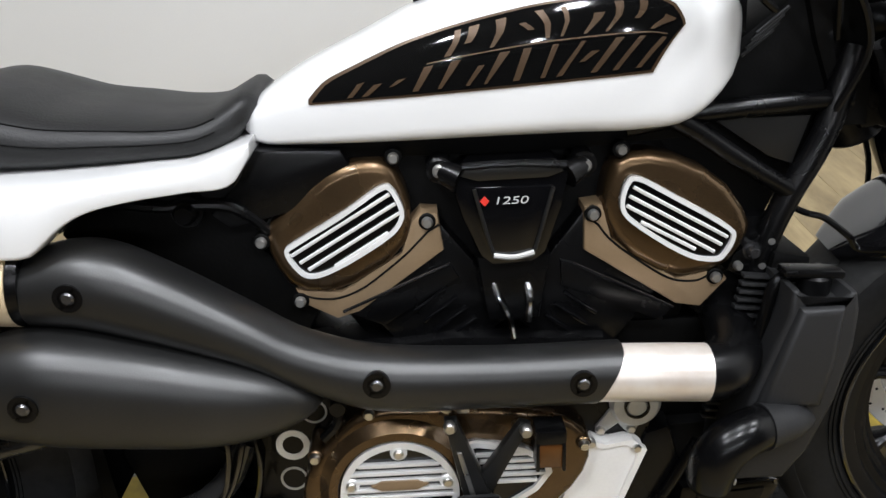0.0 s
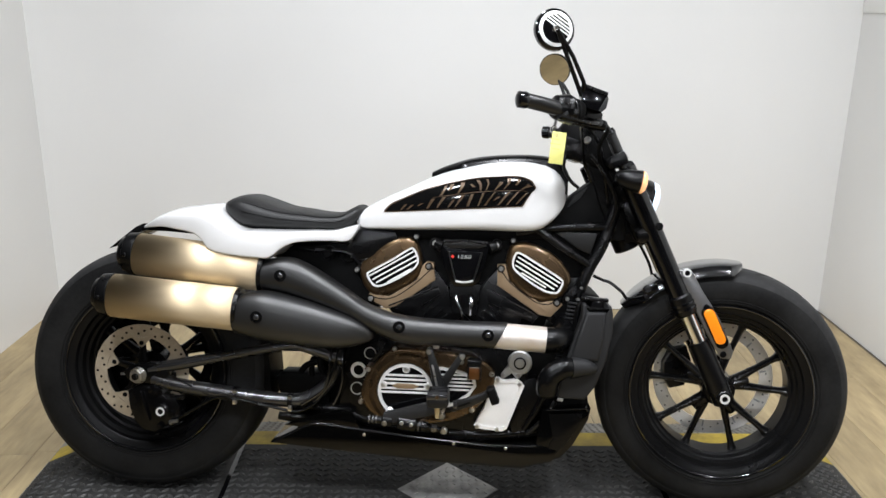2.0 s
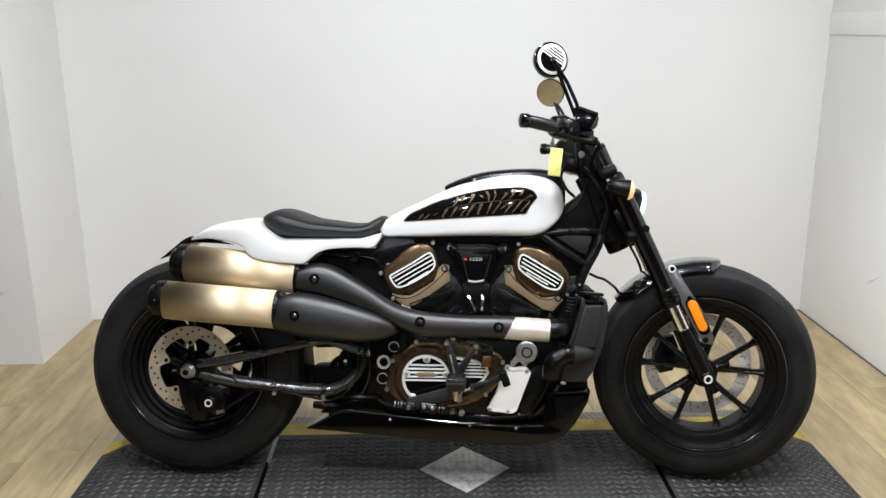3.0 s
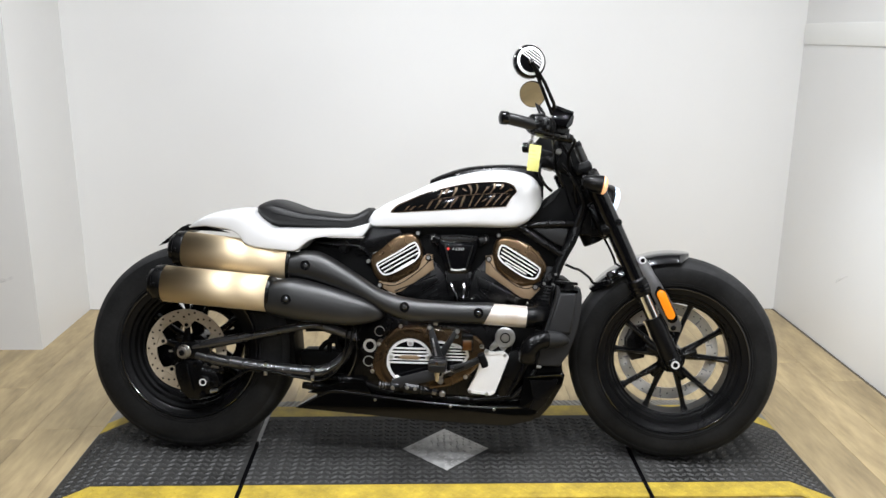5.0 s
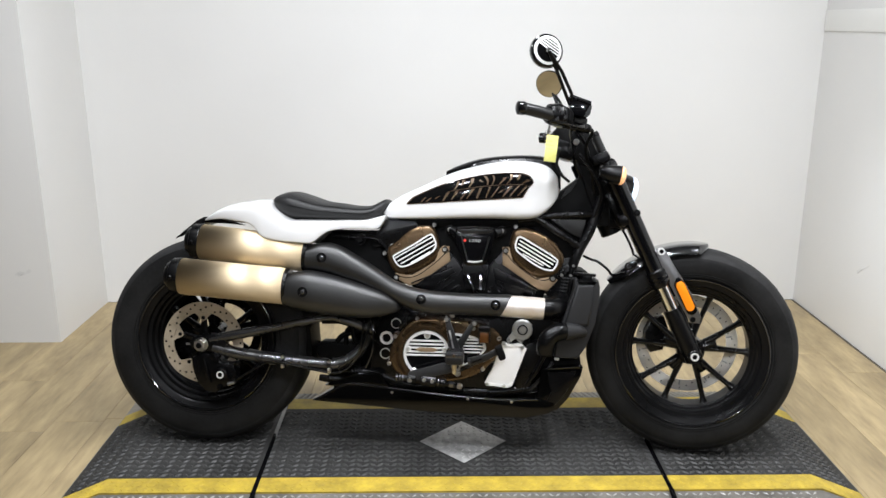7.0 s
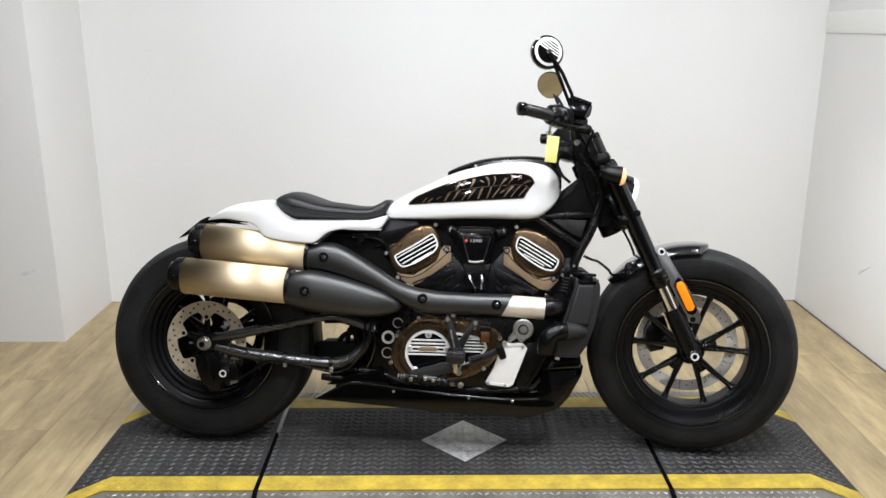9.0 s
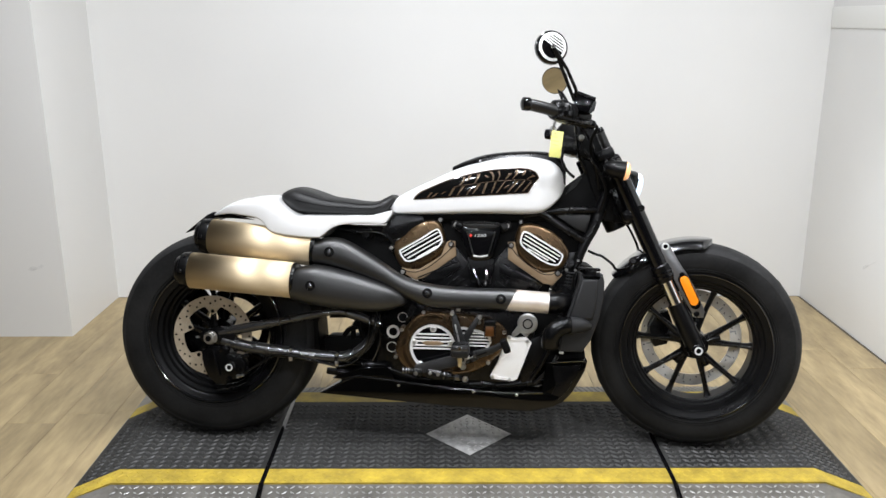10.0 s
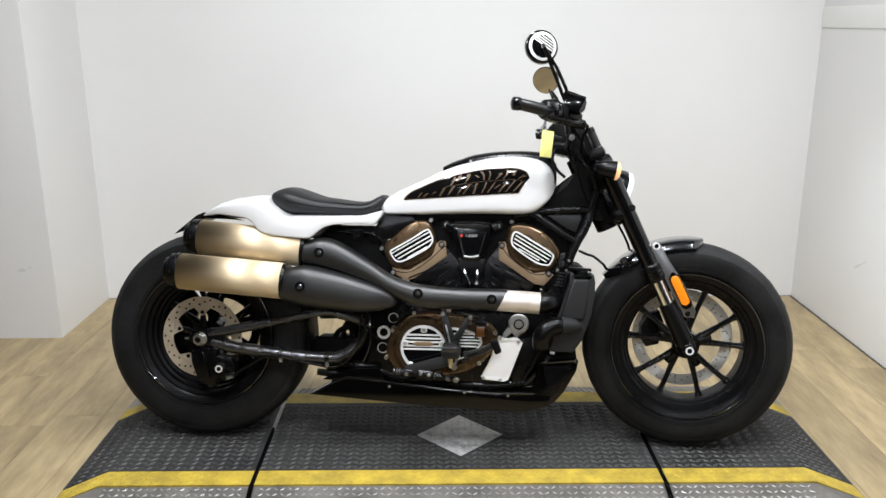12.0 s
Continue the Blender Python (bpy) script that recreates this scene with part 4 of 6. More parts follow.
head([(-0.188, 0.622), (-0.160, 0.640), (-0.124, 0.677), (-0.085, 0.695), (-0.045, 0.695), (-0.030, 0.670), (-0.020, 0.633), (-0.030, 0.585), (-0.110, 0.537), (-0.160, 0.542), (-0.184, 0.583)],
     [(-0.011, 0.632), (0.008, 0.630), (0.014, 0.585), (-0.087, 0.513), (-0.114, 0.505), (-0.150, 0.525), (-0.160, 0.545), (-0.107, 0.539), (-0.035, 0.584), (-0.022, 0.621)],
     [(0.009, 0.612), (-0.004, 0.604), (-0.018, 0.590), (-0.035, 0.574), (-0.078, 0.541), (-0.110, 0.528), (-0.132, 0.528), (-0.148, 0.532)],
     [(-0.169, 0.598), (-0.156, 0.607), (-0.095, 0.641), (-0.054, 0.670), (-0.041, 0.670), (-0.029, 0.643), (-0.029, 0.629), (-0.041, 0.611), (-0.080, 0.587), (-0.106, 0.573), (-0.131, 0.563), (-0.150, 0.566)],
     [((-0.158, 0.592), (-0.044, 0.659), 0.0023), ((-0.149, 0.583), (-0.038, 0.648), 0.0023), ((-0.140, 0.5745), (-0.034, 0.637), 0.0023), ((-0.110, 0.5775), (-0.048, 0.6145), 0.0022)],
     [(-0.004, 0.621), (-0.038, 0.697), (-0.155, 0.531), (-0.192, 0.606)], "bronze rear rocker cover with slatted chrome insert")
head([(0.210, 0.688), (0.256, 0.692), (0.327, 0.660), (0.366, 0.608), (0.364, 0.583), (0.340, 0.545), (0.276, 0.536), (0.213, 0.577), (0.193, 0.625), (0.198, 0.662)],
     [(0.174, 0.630), (0.195, 0.632), (0.207, 0.589), (0.285, 0.536), (0.330, 0.544), (0.346, 0.532), (0.316, 0.498), (0.286, 0.503), (0.175, 0.577)],
     [(0.178, 0.612), (0.190, 0.604), (0.202, 0.588), (0.222, 0.570), (0.262, 0.541), (0.284, 0.530), (0.308, 0.528), (0.322, 0.534)],
     [(0.216, 0.663), (0.229, 0.669), (0.261, 0.650), (0.341, 0.603), (0.347, 0.590), (0.335, 0.565), (0.324, 0.560), (0.291, 0.566), (0.224, 0.611), (0.209, 0.631)],
     [((0.226, 0.654), (0.336, 0.590), 0.0023), ((0.222, 0.644), (0.330, 0.581), 0.0023), ((0.219, 0.633), (0.322, 0.573), 0.0023), ((0.236, 0.613), (0.300, 0.577), 0.0022)],
     [(0.184, 0.621), (0.330, 0.537), (0.213, 0.695)], "bronze front rocker cover with slatted chrome insert")

# cover between the cylinders
vee = part("vee_cover", prism([(0.022, 0.676), (0.044, 0.692), (0.136, 0.694), (0.154, 0.679), (0.145, 0.637), (0.128, 0.586), (0.113, 0.574), (0.067, 0.572), (0.053, 0.585), (0.033, 0.633)], -0.115, 0.06, 0.010), BLACK_GLOSS, bike, "black cover between the cylinders")
part("vee_stem", prism([(0.050, 0.58), (0.134, 0.58), (0.122, 0.50), (0.062, 0.50)], -0.104, 0.05, 0.006), BLACK_SATIN, vee)
part("vee_panel", prism([(0.049, 0.666), (0.133, 0.665), (0.114, 0.594), (0.105, 0.585), (0.075, 0.585), (0.067, 0.594)], -0.119, -0.10, 0.003), BLACK_GLOSS, vee)
part("vee_rib", tube([(0.068, -0.1205, 0.588), (0.090, -0.1215, 0.5855), (0.113, -0.1205, 0.590)], 0.0032, 8), GREY_CAST, vee)
part("vee_border", tube([(0.048, -0.119, 0.665), (0.066, -0.119, 0.596), (0.075, -0.119, 0.585), (0.106, -0.119, 0.585), (0.115, -0.119, 0.596), (0.134, -0.119, 0.664)], 0.0024, 8, 4), SHIELD, vee)
for x0, x1 in ((0.012, 0.034), (0.170, 0.150)):
    part("vee_arm", tube([(x0, -0.098, 0.683), (x1, -0.108, 0.674)], [0.012, 0.016], 12, smooth=False), BLACK_SATIN, vee)
part("vee_brow", prism([(0.040, 0.690), (0.138, 0.692), (0.146, 0.680), (0.128, 0.674), (0.052, 0.673), (0.033, 0.679)], -0.1185, -0.10, 0.004), SHIELD, vee)
part("vee_lip", tube([(0.036, -0.117, 0.690), (0.09, -0.119, 0.692), (0.148, -0.117, 0.688)], 0.0045, 8), BLACK_SATIN, vee)
part("emblem", prism([(0.054, 0.6515), (0.059, 0.657), (0.064, 0.6515), (0.059, 0.646)], -0.1215, -0.118), RED, vee, "small red emblem")


def lettering(text, size, m, mat, parent, name):
    cu = bpy.data.curves.new("lettering", "FONT")
    cu.body, cu.size, cu.extrude, cu.shear = text, size, 0.0004, 0.15
    tmp = new("lettering_tmp", cu)
    bpy.context.view_layer.update()
    me = bpy.data.meshes.new_from_object(tmp.evaluated_get(bpy.context.evaluated_depsgraph_get()))
    bpy.data.objects.remove(tmp)
    me.materials.clear()
    me.materials.append(mat)
    ob = new(name, me)
    ob.parent = parent
    ob.matrix_local = m
    return ob


lettering("1250", 0.0120, pose(0.068, -0.1206, 0.6475, 90, 0, -1) @ Matrix.Diagonal((1.6, 1, 1, 1)), LETTER, vee, "lettering")
for x, z in ((0.012, 0.683), (0.170, 0.682)):
    part("mount_boss", cyl((x, -0.05, z), (x, -0.104, z), 0.015, seg=20, bevel=0.003), BLACK_SATIN, bike)
for x, z in ((0.012, 0.683), (0.170, 0.682)):
    part("mount_bolt", bolt((x, -0.104, z), 0.008, 0.006), BOLT, bike)
bm = tube([(0.066, -0.096, 0.555), (0.074, -0.109, 0.53), (0.086, -0.109, 0.505), (0.092, -0.10, 0.475)], 0.0035, 8)
tube([(0.106, -0.096, 0.55), (0.110, -0.109, 0.53), (0.108, -0.108, 0.50)], 0.0045, 8, bm=bm)
part("coolant_hose", bm, CHROME, bike, "shiny braided hoses")

# bronze primary cover
primary = part("primary_cover", prism([(-0.170, 0.300), (-0.158, 0.335), (-0.140, 0.362), (-0.112, 0.398), (-0.077, 0.417), (0.0, 0.414), (0.095, 0.406), (0.146, 0.392), (0.176, 0.364), (0.177, 0.324), (0.150, 0.280), (0.090, 0.232), (0.0, 0.215), (-0.09, 0.217), (-0.140, 0.238), (-0.163, 0.268)], -0.148, -0.09, 0.010, round_=1, seg=3), BRONZE, bike, "bronze primary cover with slatted chrome inserts", angle=50)
CC = (-0.051, 0.0, 0.306)
part("clutch_rim", lathe([(0.070, -0.150), (0.074, -0.160), (0.084, -0.160), (0.098, -0.146), (0.098, -0.140), (0.070, -0.140)], CC, 64), BRONZE, primary)
part("clutch_disc", lathe([(0.0005, -0.154), (0.0715, -0.154), (0.0715, -0.146), (0.0005, -0.146)], CC, 64), BLACK_GLOSS, primary, "gloss black clutch cover")


def arc_plate(c, r0, r1, a0, a1, y0, y1, n=40, bm=None):
    own = bmesh.new()
    rings = []
    for k in range(n + 1):
        a = radians(a0 + (a1 - a0) * k / n)
        rings.append([(c[0] + r * math.cos(a), y, c[2] + r * math.sin(a)) for r, y in ((r0, y0), (r1, y0), (r1, y1), (r0, y1))])
    loft(rings, own)
    return merge(bm, own)


part("clutch_ring", arc_plate(CC, 0.0625, 0.0705, -28, 232, -0.160, -0.150), ALU, primary, "chrome ring")
for dz, lim in ((-0.004, 0.060), (0.006, 0.062), (0.018, 0.058), (0.029, 0.052), (0.040, 0.042)):
    part("clutch_slat", box((CC[0], -0.157, CC[2] + dz), (2 * lim + 0.012, 0.007, 0.0052), bevel=0.0015), ALU, primary)
part("clutch_emblem", prism([(-0.085, 0.3195), (-0.072, 0.326), (-0.030, 0.326), (-0.017, 0.3195), (-0.030, 0.313), (-0.072, 0.313)], -0.1625, -0.156, 0.001), BRONZE_LIGHT, primary, "bronze emblem plate")
for x, z in ((-0.050, 0.362), (-0.108, 0.320), (0.006, 0.320), (-0.090, 0.252)):
    part("clutch_bolt_boss", cyl((x, -0.148, z), (x, -0.1605, z), 0.0100, seg=18, bevel=0.002), ALU, primary)
    part("clutch_bolt", bolt((x, -0.160, z), 0.0062, 0.004), STEEL, primary)
out = [(0.027, 0.369), (0.040, 0.371), (0.095, 0.361), (0.126, 0.344), (0.130, 0.325), (0.113, 0.300), (0.061, 0.266), (0.056, 0.270)]
part("side_insert", prism(out, -0.154, -0.14), BLACK_GLOSS, primary, "gloss black insert")
part("side_insert_frame", frame_plate(out, [(0.036, 0.363), (0.043, 0.364), (0.093, 0.3545), (0.119, 0.340), (0.122, 0.326), (0.108, 0.305), (0.066, 0.277), (0.063, 0.280)], -0.159, -0.148), ALU, primary, "chrome frame")
for z, x0, x1 in ((0.352, 0.040, 0.100), (0.3425, 0.044, 0.114), (0.333, 0.048, 0.122), (0.3235, 0.052, 0.122), (0.314, 0.056, 0.112)):
    part("side_slat", box(((x0 + x1) / 2, -0.156, z), (x1 - x0, 0.005, 0.0045), bevel=0.0012), ALU, primary)
for x, z in ((-0.148, 0.357), (-0.166, 0.272), (-0.081, 0.413), (0.168, 0.357), (0.091, 0.386), (0.120, 0.262), (0.008, 0.416)):
    part("primary_bolt_boss", cyl((x, -0.10, z), (x, -0.152, z), 0.0088, seg=16, bevel=0.002), BRONZE, primary)
    part("primary_bolt", bolt((x, -0.151, z), 0.0066, 0.008), STEEL, primary)
part("oil_sight", box((0.124, -0.168, 0.364), (0.031, 0.030, 0.034), bevel=0.005), OIL, bike, "amber sight block")
for x in (0.109, 0.139):
    part("sight_edge", box((x, -0.170, 0.363), (0.004, 0.031, 0.036), bevel=0.001), BLACK_SATIN, bike)
part("oil_sight_cap", box((0.124, -0.168, 0.389), (0.036, 0.034, 0.019), bevel=0.004), BLACK_SATIN, bike)
bm = tube([(-0.115, -0.15, 0.430), (-0.118, -0.155, 0.405), (-0.135, -0.155, 0.385)], 0.006, 8)
cyl((-0.115, -0.13, 0.428), (-0.115, -0.165, 0.428), 0.009, seg=14, bm=bm)
part("breather_fitting", bm, BLACK_SATIN, bike)

part("swingarm_bridge", prism([(-0.425, 0.296), (-0.405, 0.311), (-0.305, 0.314), (-0.275, 0.300), (-0.270, 0.205), (-0.400, 0.212)], -0.03, 0.05, 0.012), BLACK_MATT, bike, "black swingarm cross piece")
part("pivot_plate", prism([(-0.272, 0.350), (-0.232, 0.350), (-0.228, 0.215), (-0.268, 0.215)], -0.03, 0.05, 0.006), BLACK_MATT, bike, "black pivot plate")
for pts in ([(-0.285, -0.05, 0.385), (-0.296, -0.05, 0.355), (-0.290, -0.05, 0.325), (-0.270, -0.05, 0.305)], [(-0.260, -0.04, 0.375), (-0.288, -0.04, 0.350), (-0.330, -0.04, 0.338), (-0.350, -0.04, 0.315)], [(-0.275, -0.03, 0.390), (-0.318, -0.03, 0.350), (-0.322, -0.03, 0.305)]):
    part("wiring_loom", tube(pts, 0.0085, 10), BLACK_MATT, bike)

# silver cover and round casting ahead of it
COVER = [(0.180, 0.343), (0.201, 0.332), (0.235, 0.338), (0.253, 0.322), (0.211, 0.207), (0.198, 0.200), (0.142, 0.205), (0.126, 0.213), (0.150, 0.258), (0.164, 0.300)]
mid = (sum(x for x, z in COVER) / len(COVER), sum(z for x, z in COVER) / len(COVER))
silver = part("silver_cover", prism(COVER, -0.116, -0.08, 0.004, round_=1), SILVER, bike, "pale silver cast cover")
part("cover_rim", frame_plate(COVER, [(mid[0] + (x - mid[0]) * 0.84, mid[1] + (z - mid[1]) * 0.90) for x, z in COVER], -0.121, -0.112), SILVER, silver)
for x, z in ((0.134, 0.210), (0.186, 0.204), (0.184, 0.336), (0.240, 0.326)):
    part("silver_bolt", bolt((x, -0.120, z), 0.0055, 0.006), STEEL, silver)
boss = part("round_casting", cyl((0.240, -0.05, 0.379), (0.240, -0.110, 0.379), 0.0315, seg=36, bevel=0.004), GREY_CAST, bike, "grey round casting")
part("casting_arm", prism([(0.210, 0.372), (0.192, 0.348), (0.192, 0.339), (0.201, 0.336), (0.220, 0.350), (0.229, 0.339), (0.240, 0.337), (0.246, 0.345), (0.270, 0.366), (0.262, 0.392), (0.225, 0.392)], -0.104, -0.07, 0.004), GREY_CAST, boss)
for x, z in ((0.198, 0.343), (0.236, 0.343)):
    part("casting_bolt", bolt((x, -0.103, z), 0.006, 0.006), STEEL, boss)
part("casting_ring", lathe([(0.013, -0.1155), (0.0155, -0.1155), (0.0155, -0.108), (0.013, -0.108)], (0.240, 0, 0.379), 30), BLACK_SATIN, boss)
part("casting_plug", cyl((0.240, -0.10, 0.379), (0.240, -0.1145, 0.379), 0.013, seg=28, bevel=0.002), GREY_CAST, boss)

# foot control
control = part("foot_control", prism([(-0.108, 0.238), (-0.100, 0.256), (0.0, 0.285), (0.055, 0.285), (0.060, 0.268), (0.010, 0.252), (-0.040, 0.240), (-0.100, 0.226)], -0.196, -0.178, 0.004), GREY_PLASTIC, bike, "dark grey foot control bracket")
part("control_strut", prism([(0.004, 0.424), (0.018, 0.424), (0.052, 0.330), (0.052, 0.292), (0.028, 0.292)], -0.196, -0.180, 0.003), SHIELD, control, "dark grey strut")
part("control_strut", prism([(0.100, 0.412), (0.088, 0.416), (0.040, 0.345), (0.034, 0.318), (0.052, 0.318)], -0.192, -0.178, 0.003), SHIELD, control, "dark grey strut")
part("strut_slot", prism([(0.017, 0.385), (0.022, 0.385), (0.040, 0.312), (0.034, 0.312)], -0.1985, -0.19, 0.0008), STEEL, control)
for x, z in ((0.010, 0.418), (0.094, 0.408), (-0.098, 0.232), (-0.040, 0.232)):
    part("control_bolt", bolt((x, -0.196, z), 0.0072, 0.006), STEEL, control)
peg = part("foot_peg", box((0.039, -0.240, 0.315), (0.054, 0.085, 0.037), (0, 0, 0), 0.012, seg=3), GREY_PLASTIC, bike, "dark grey rubber foot peg with ribbed face")
part("peg_cap", box((0.039, -0.2815, 0.311), (0.046, 0.006, 0.022), bevel=0.003), SHIELD, peg)
part("peg_band", box((0.039, -0.2835, 0.3265), (0.050, 0.006, 0.013), bevel=0.002), ARM, peg, "bright band across the peg end")
part("peg_emblem", lathe([(0.0005, -0.2885), (0.0040, -0.2885), (0.0045, -0.284), (0.0005, -0.284)], (0.039, 0, 0.3265), 20), BRONZE, peg)
part("peg_feeler", tube([(0.039, -0.262, 0.298), (0.039, -0.262, 0.284), (0.039, -0.262, 0.272), (0.039, -0.262, 0.268)], [0.0075, 0.0065, 0.0060, 0.004], 12, smooth=False), BRASS, peg, "worn brass feeler stud")
for k in range(4):
    part("peg_rib", box((0.039, -0.255 + 0.014 * k, 0.3335), (0.046, 0.005, 0.003), bevel=0.001), BLACK_SATIN, peg)
part("peg_mount", cyl((0.039, -0.18, 0.305), (0.039, -0.21, 0.312), 0.016, seg=16), BLACK_SATIN, peg)
part("peg_spring", lathe([(0.008, -0.202), (0.015, -0.202), (0.015, -0.196), (0.008, -0.196)], (0.042, 0, 0.278), 20), STEEL, peg)
pedal = part("brake_pedal", prism([(0.079, 0.324), (0.081, 0.308), (0.092, 0.302), (0.131, 0.316), (0.172, 0.341), (0.164, 0.355), (0.120, 0.335)], -0.306, -0.294, 0.004), SHIELD, bike, "black brake pedal arm")
part("pedal_slot", prism([(0.089, 0.314), (0.093, 0.310), (0.120, 0.321), (0.118, 0.326)], -0.3075, -0.305, 0.0006), BLACK_MATT, pedal)
part("pedal_tip", prism([(0.078, 0.323), (0.080, 0.307), (0.088, 0.304), (0.088, 0.323)], -0.3085, -0.296, 0.002), ARM, pedal, "bright worn tip of the pedal arm")
part("pedal_rubber", box((0.172, -0.308, 0.344), (0.020, 0.040, 0.041), (0, -22, 0), 0.006, seg=3), BLACK_MATT, pedal, "black rubber pedal block")
part("pedal_link", tube([(0.055, -0.190, 0.268), (0.075, -0.230, 0.285), (0.088, -0.270, 0.300), (0.094, -0.296, 0.312)], 0.007, 10), BLACK_SATIN, pedal)
bm = tube([(-0.125, -0.185, 0.236), (-0.05, -0.185, 0.231), (0.045, -0.185, 0.217)], [0.009, 0.010, 0.008], 12)
cyl((-0.066, -0.185, 0.2325), (-0.018, -0.185, 0.2265), 0.0185, seg=20, bevel=0.003, bm=bm)
cyl((-0.105, -0.185, 0.236), (-0.078, -0.185, 0.2335), 0.0155, seg=20, bevel=0.003, bm=bm)
cyl((-0.008, -0.185, 0.225), (0.012, -0.185, 0.222), 0.0135, seg=20, bevel=0.003, bm=bm)
part("brake_cylinder", bm, BLACK_SATIN, bike, "dark grey rear brake master cylinder")
part("cylinder_ring", cyl((-0.014, -0.185, 0.2258), (-0.010, -0.185, 0.2252), 0.0150, seg=20, bevel=0.001), ARM, bike)
part("cylinder_ring", cyl((0.020, -0.185, 0.2208), (0.034, -0.185, 0.2188), 0.0105, seg=6, bevel=0.001), ARM, bike)
part("cylinder_screw", bolt((-0.054, -0.2025, 0.2345), 0.0055, 0.004), BOLT, bike)
part("cylinder_screw", bolt((-0.030, -0.2025, 0.2315), 0.0055, 0.004), STEEL, bike)
bm = bmesh.new()
for k in range(3):
    cyl((-0.140 + 0.009 * k, -0.185, 0.2368), (-0.136 + 0.009 * k, -0.185, 0.2366), 0.0105, seg=14, bm=bm)
part("banjo_fitting", bm, ARM, bike)
part("clevis_bolt", bolt((0.052, -0.188, 0.216), 0.0095, 0.008), STEEL, bike)
part("pivot_bolt", bolt((0.046, -0.20, 0.257), 0.0095, 0.008), STEEL, bike)

# frame, swingarm, rear brake
part("belt_guard", arc_plate((REAR[0], 0, REAR[2]), 0.126, 0.192, 130, 330, 0.088, 0.096), BLACK_SATIN, bike, "black belt guard")
bm = tube([(-0.735, -0.125, 0.328), (-0.645, -0.125, 0.346), (-0.50, -0.122, 0.377), (-0.370, -0.118, 0.403), (-0.320, -0.115, 0.398), (-0.225, -0.10, 0.366)], [0.014, 0.016, 0.013, 0.011, 0.012, 0.016], 14)
part("swingarm_upper", bm, SWINGARM, bike, "black upper swingarm tube")
bm = tube([(-0.725, -0.125, 0.303), (-0.66, -0.125, 0.288), (-0.52, -0.122, 0.270), (-0.365, -0.118, 0.258), (-0.310, -0.115, 0.267), (-0.266, -0.11, 0.300), (-0.238, -0.10, 0.352)], [0.016, 0.019, 0.0190, 0.0185, 0.0180, 0.016, 0.015], 18)
part("swingarm_lower", bm, SWINGARM, bike, "black lower swingarm tube")
bm = tube([(-0.735, 0.125, 0.328), (-0.50, 0.122, 0.370), (-0.30, 0.11, 0.385), (-0.225, 0.10, 0.366)], 0.014, 10)
part("swingarm_far_side", bm, BLACK_GLOSS, bike)
part("axle_plate", prism([(-0.800, 0.318), (-0.785, 0.337), (-0.735, 0.346), (-0.690, 0.346), (-0.680, 0.318), (-0.690, 0.290), (-0.745, 0.292), (-0.790, 0.300)], -0.138, -0.108, 0.004), BLACK_SATIN, bike)
nut = part("rear_axle_nut", cyl((-0.760, -0.128, 0.313), (-0.760, -0.158, 0.313), 0.0175, seg=6, bevel=0.002), STEEL, bike, "steel rear axle nut")
part("axle_washer", cyl((-0.760, -0.132, 0.313), (-0.760, -0.143, 0.313), 0.022, seg=28, bevel=0.001), STEEL, nut)
part("axle_end", cyl((-0.760, -0.15, 0.313), (-0.760, -0.163, 0.313), 0.009, seg=16, bevel=0.002), BLACK_SATIN, nut)
part("adjuster_bolt", cyl((-0.812, -0.128, 0.312), (-0.785, -0.128, 0.313), 0.0035, seg=8), STEEL, bike)
caliper = part("rear_caliper", prism([(-0.790, 0.272), (-0.752, 0.290), (-0.712, 0.282), (-0.700, 0.262), (-0.662, 0.258), (-0.648, 0.232), (-0.652, 0.200), (-0.690, 0.178), (-0.716, 0.160), (-0.748, 0.166), (-0.772, 0.190), (-0.786, 0.225)], -0.138, -0.085, 0.009, seg=2), BLACK_SATIN, bike, "black rear brake caliper")
part("caliper_rib", box((-0.742, -0.138, 0.232), (0.012, 0.016, 0.085), (0, -14, 0), 0.004), BLACK_SATIN, caliper)
part("caliper_arm", box((-0.716, -0.132, 0.276), (0.030, 0.022, 0.026), (0, 20, 0), 0.006), BLACK_SATIN, caliper)
part("slide_pin", cyl((-0.672, -0.128, 0.250), (-0.640, -0.128, 0.258), 0.007, seg=12, bevel=0.001), BLACK_SATIN, caliper)
part("caliper_piston", cyl((-0.695, -0.12, 0.222), (-0.695, -0.153, 0.222), 0.020, seg=28, bevel=0.005), BLACK_SATIN, caliper)
part("caliper_mark", lathe([(0.0075, -0.1550), (0.0115, -0.1550), (0.0115, -0.150), (0.0075, -0.150)], (-0.695, 0, 0.222), 24), ALU, caliper, "pale ring mark")
for x, z in ((-0.668, 0.215), (-0.712, 0.268), (-0.700, 0.180)):
    part("caliper_bolt", bolt((x, -0.140, z), 0.009, 0.010), BLACK_SATIN, caliper)
part("bleed_nipple", tube([(-0.672, -0.145, 0.192), (-0.650, -0.147, 0.198)], [0.007, 0.005], 8, smooth=False), STEEL, caliper)
part("brake_hose", tube([(-0.648, -0.145, 0.205), (-0.60, -0.143, 0.235), (-0.55, -0.140, 0.262), (-0.50, -0.140, 0.262), (-0.40, -0.137, 0.243), (-0.33, -0.135, 0.235), (-0.275, -0.13, 0.275), (-0.240, -0.12, 0.36), (-0.235, -0.115, 0.40)], 0.0042, 8), BLACK_SATIN, bike, "black brake hose")
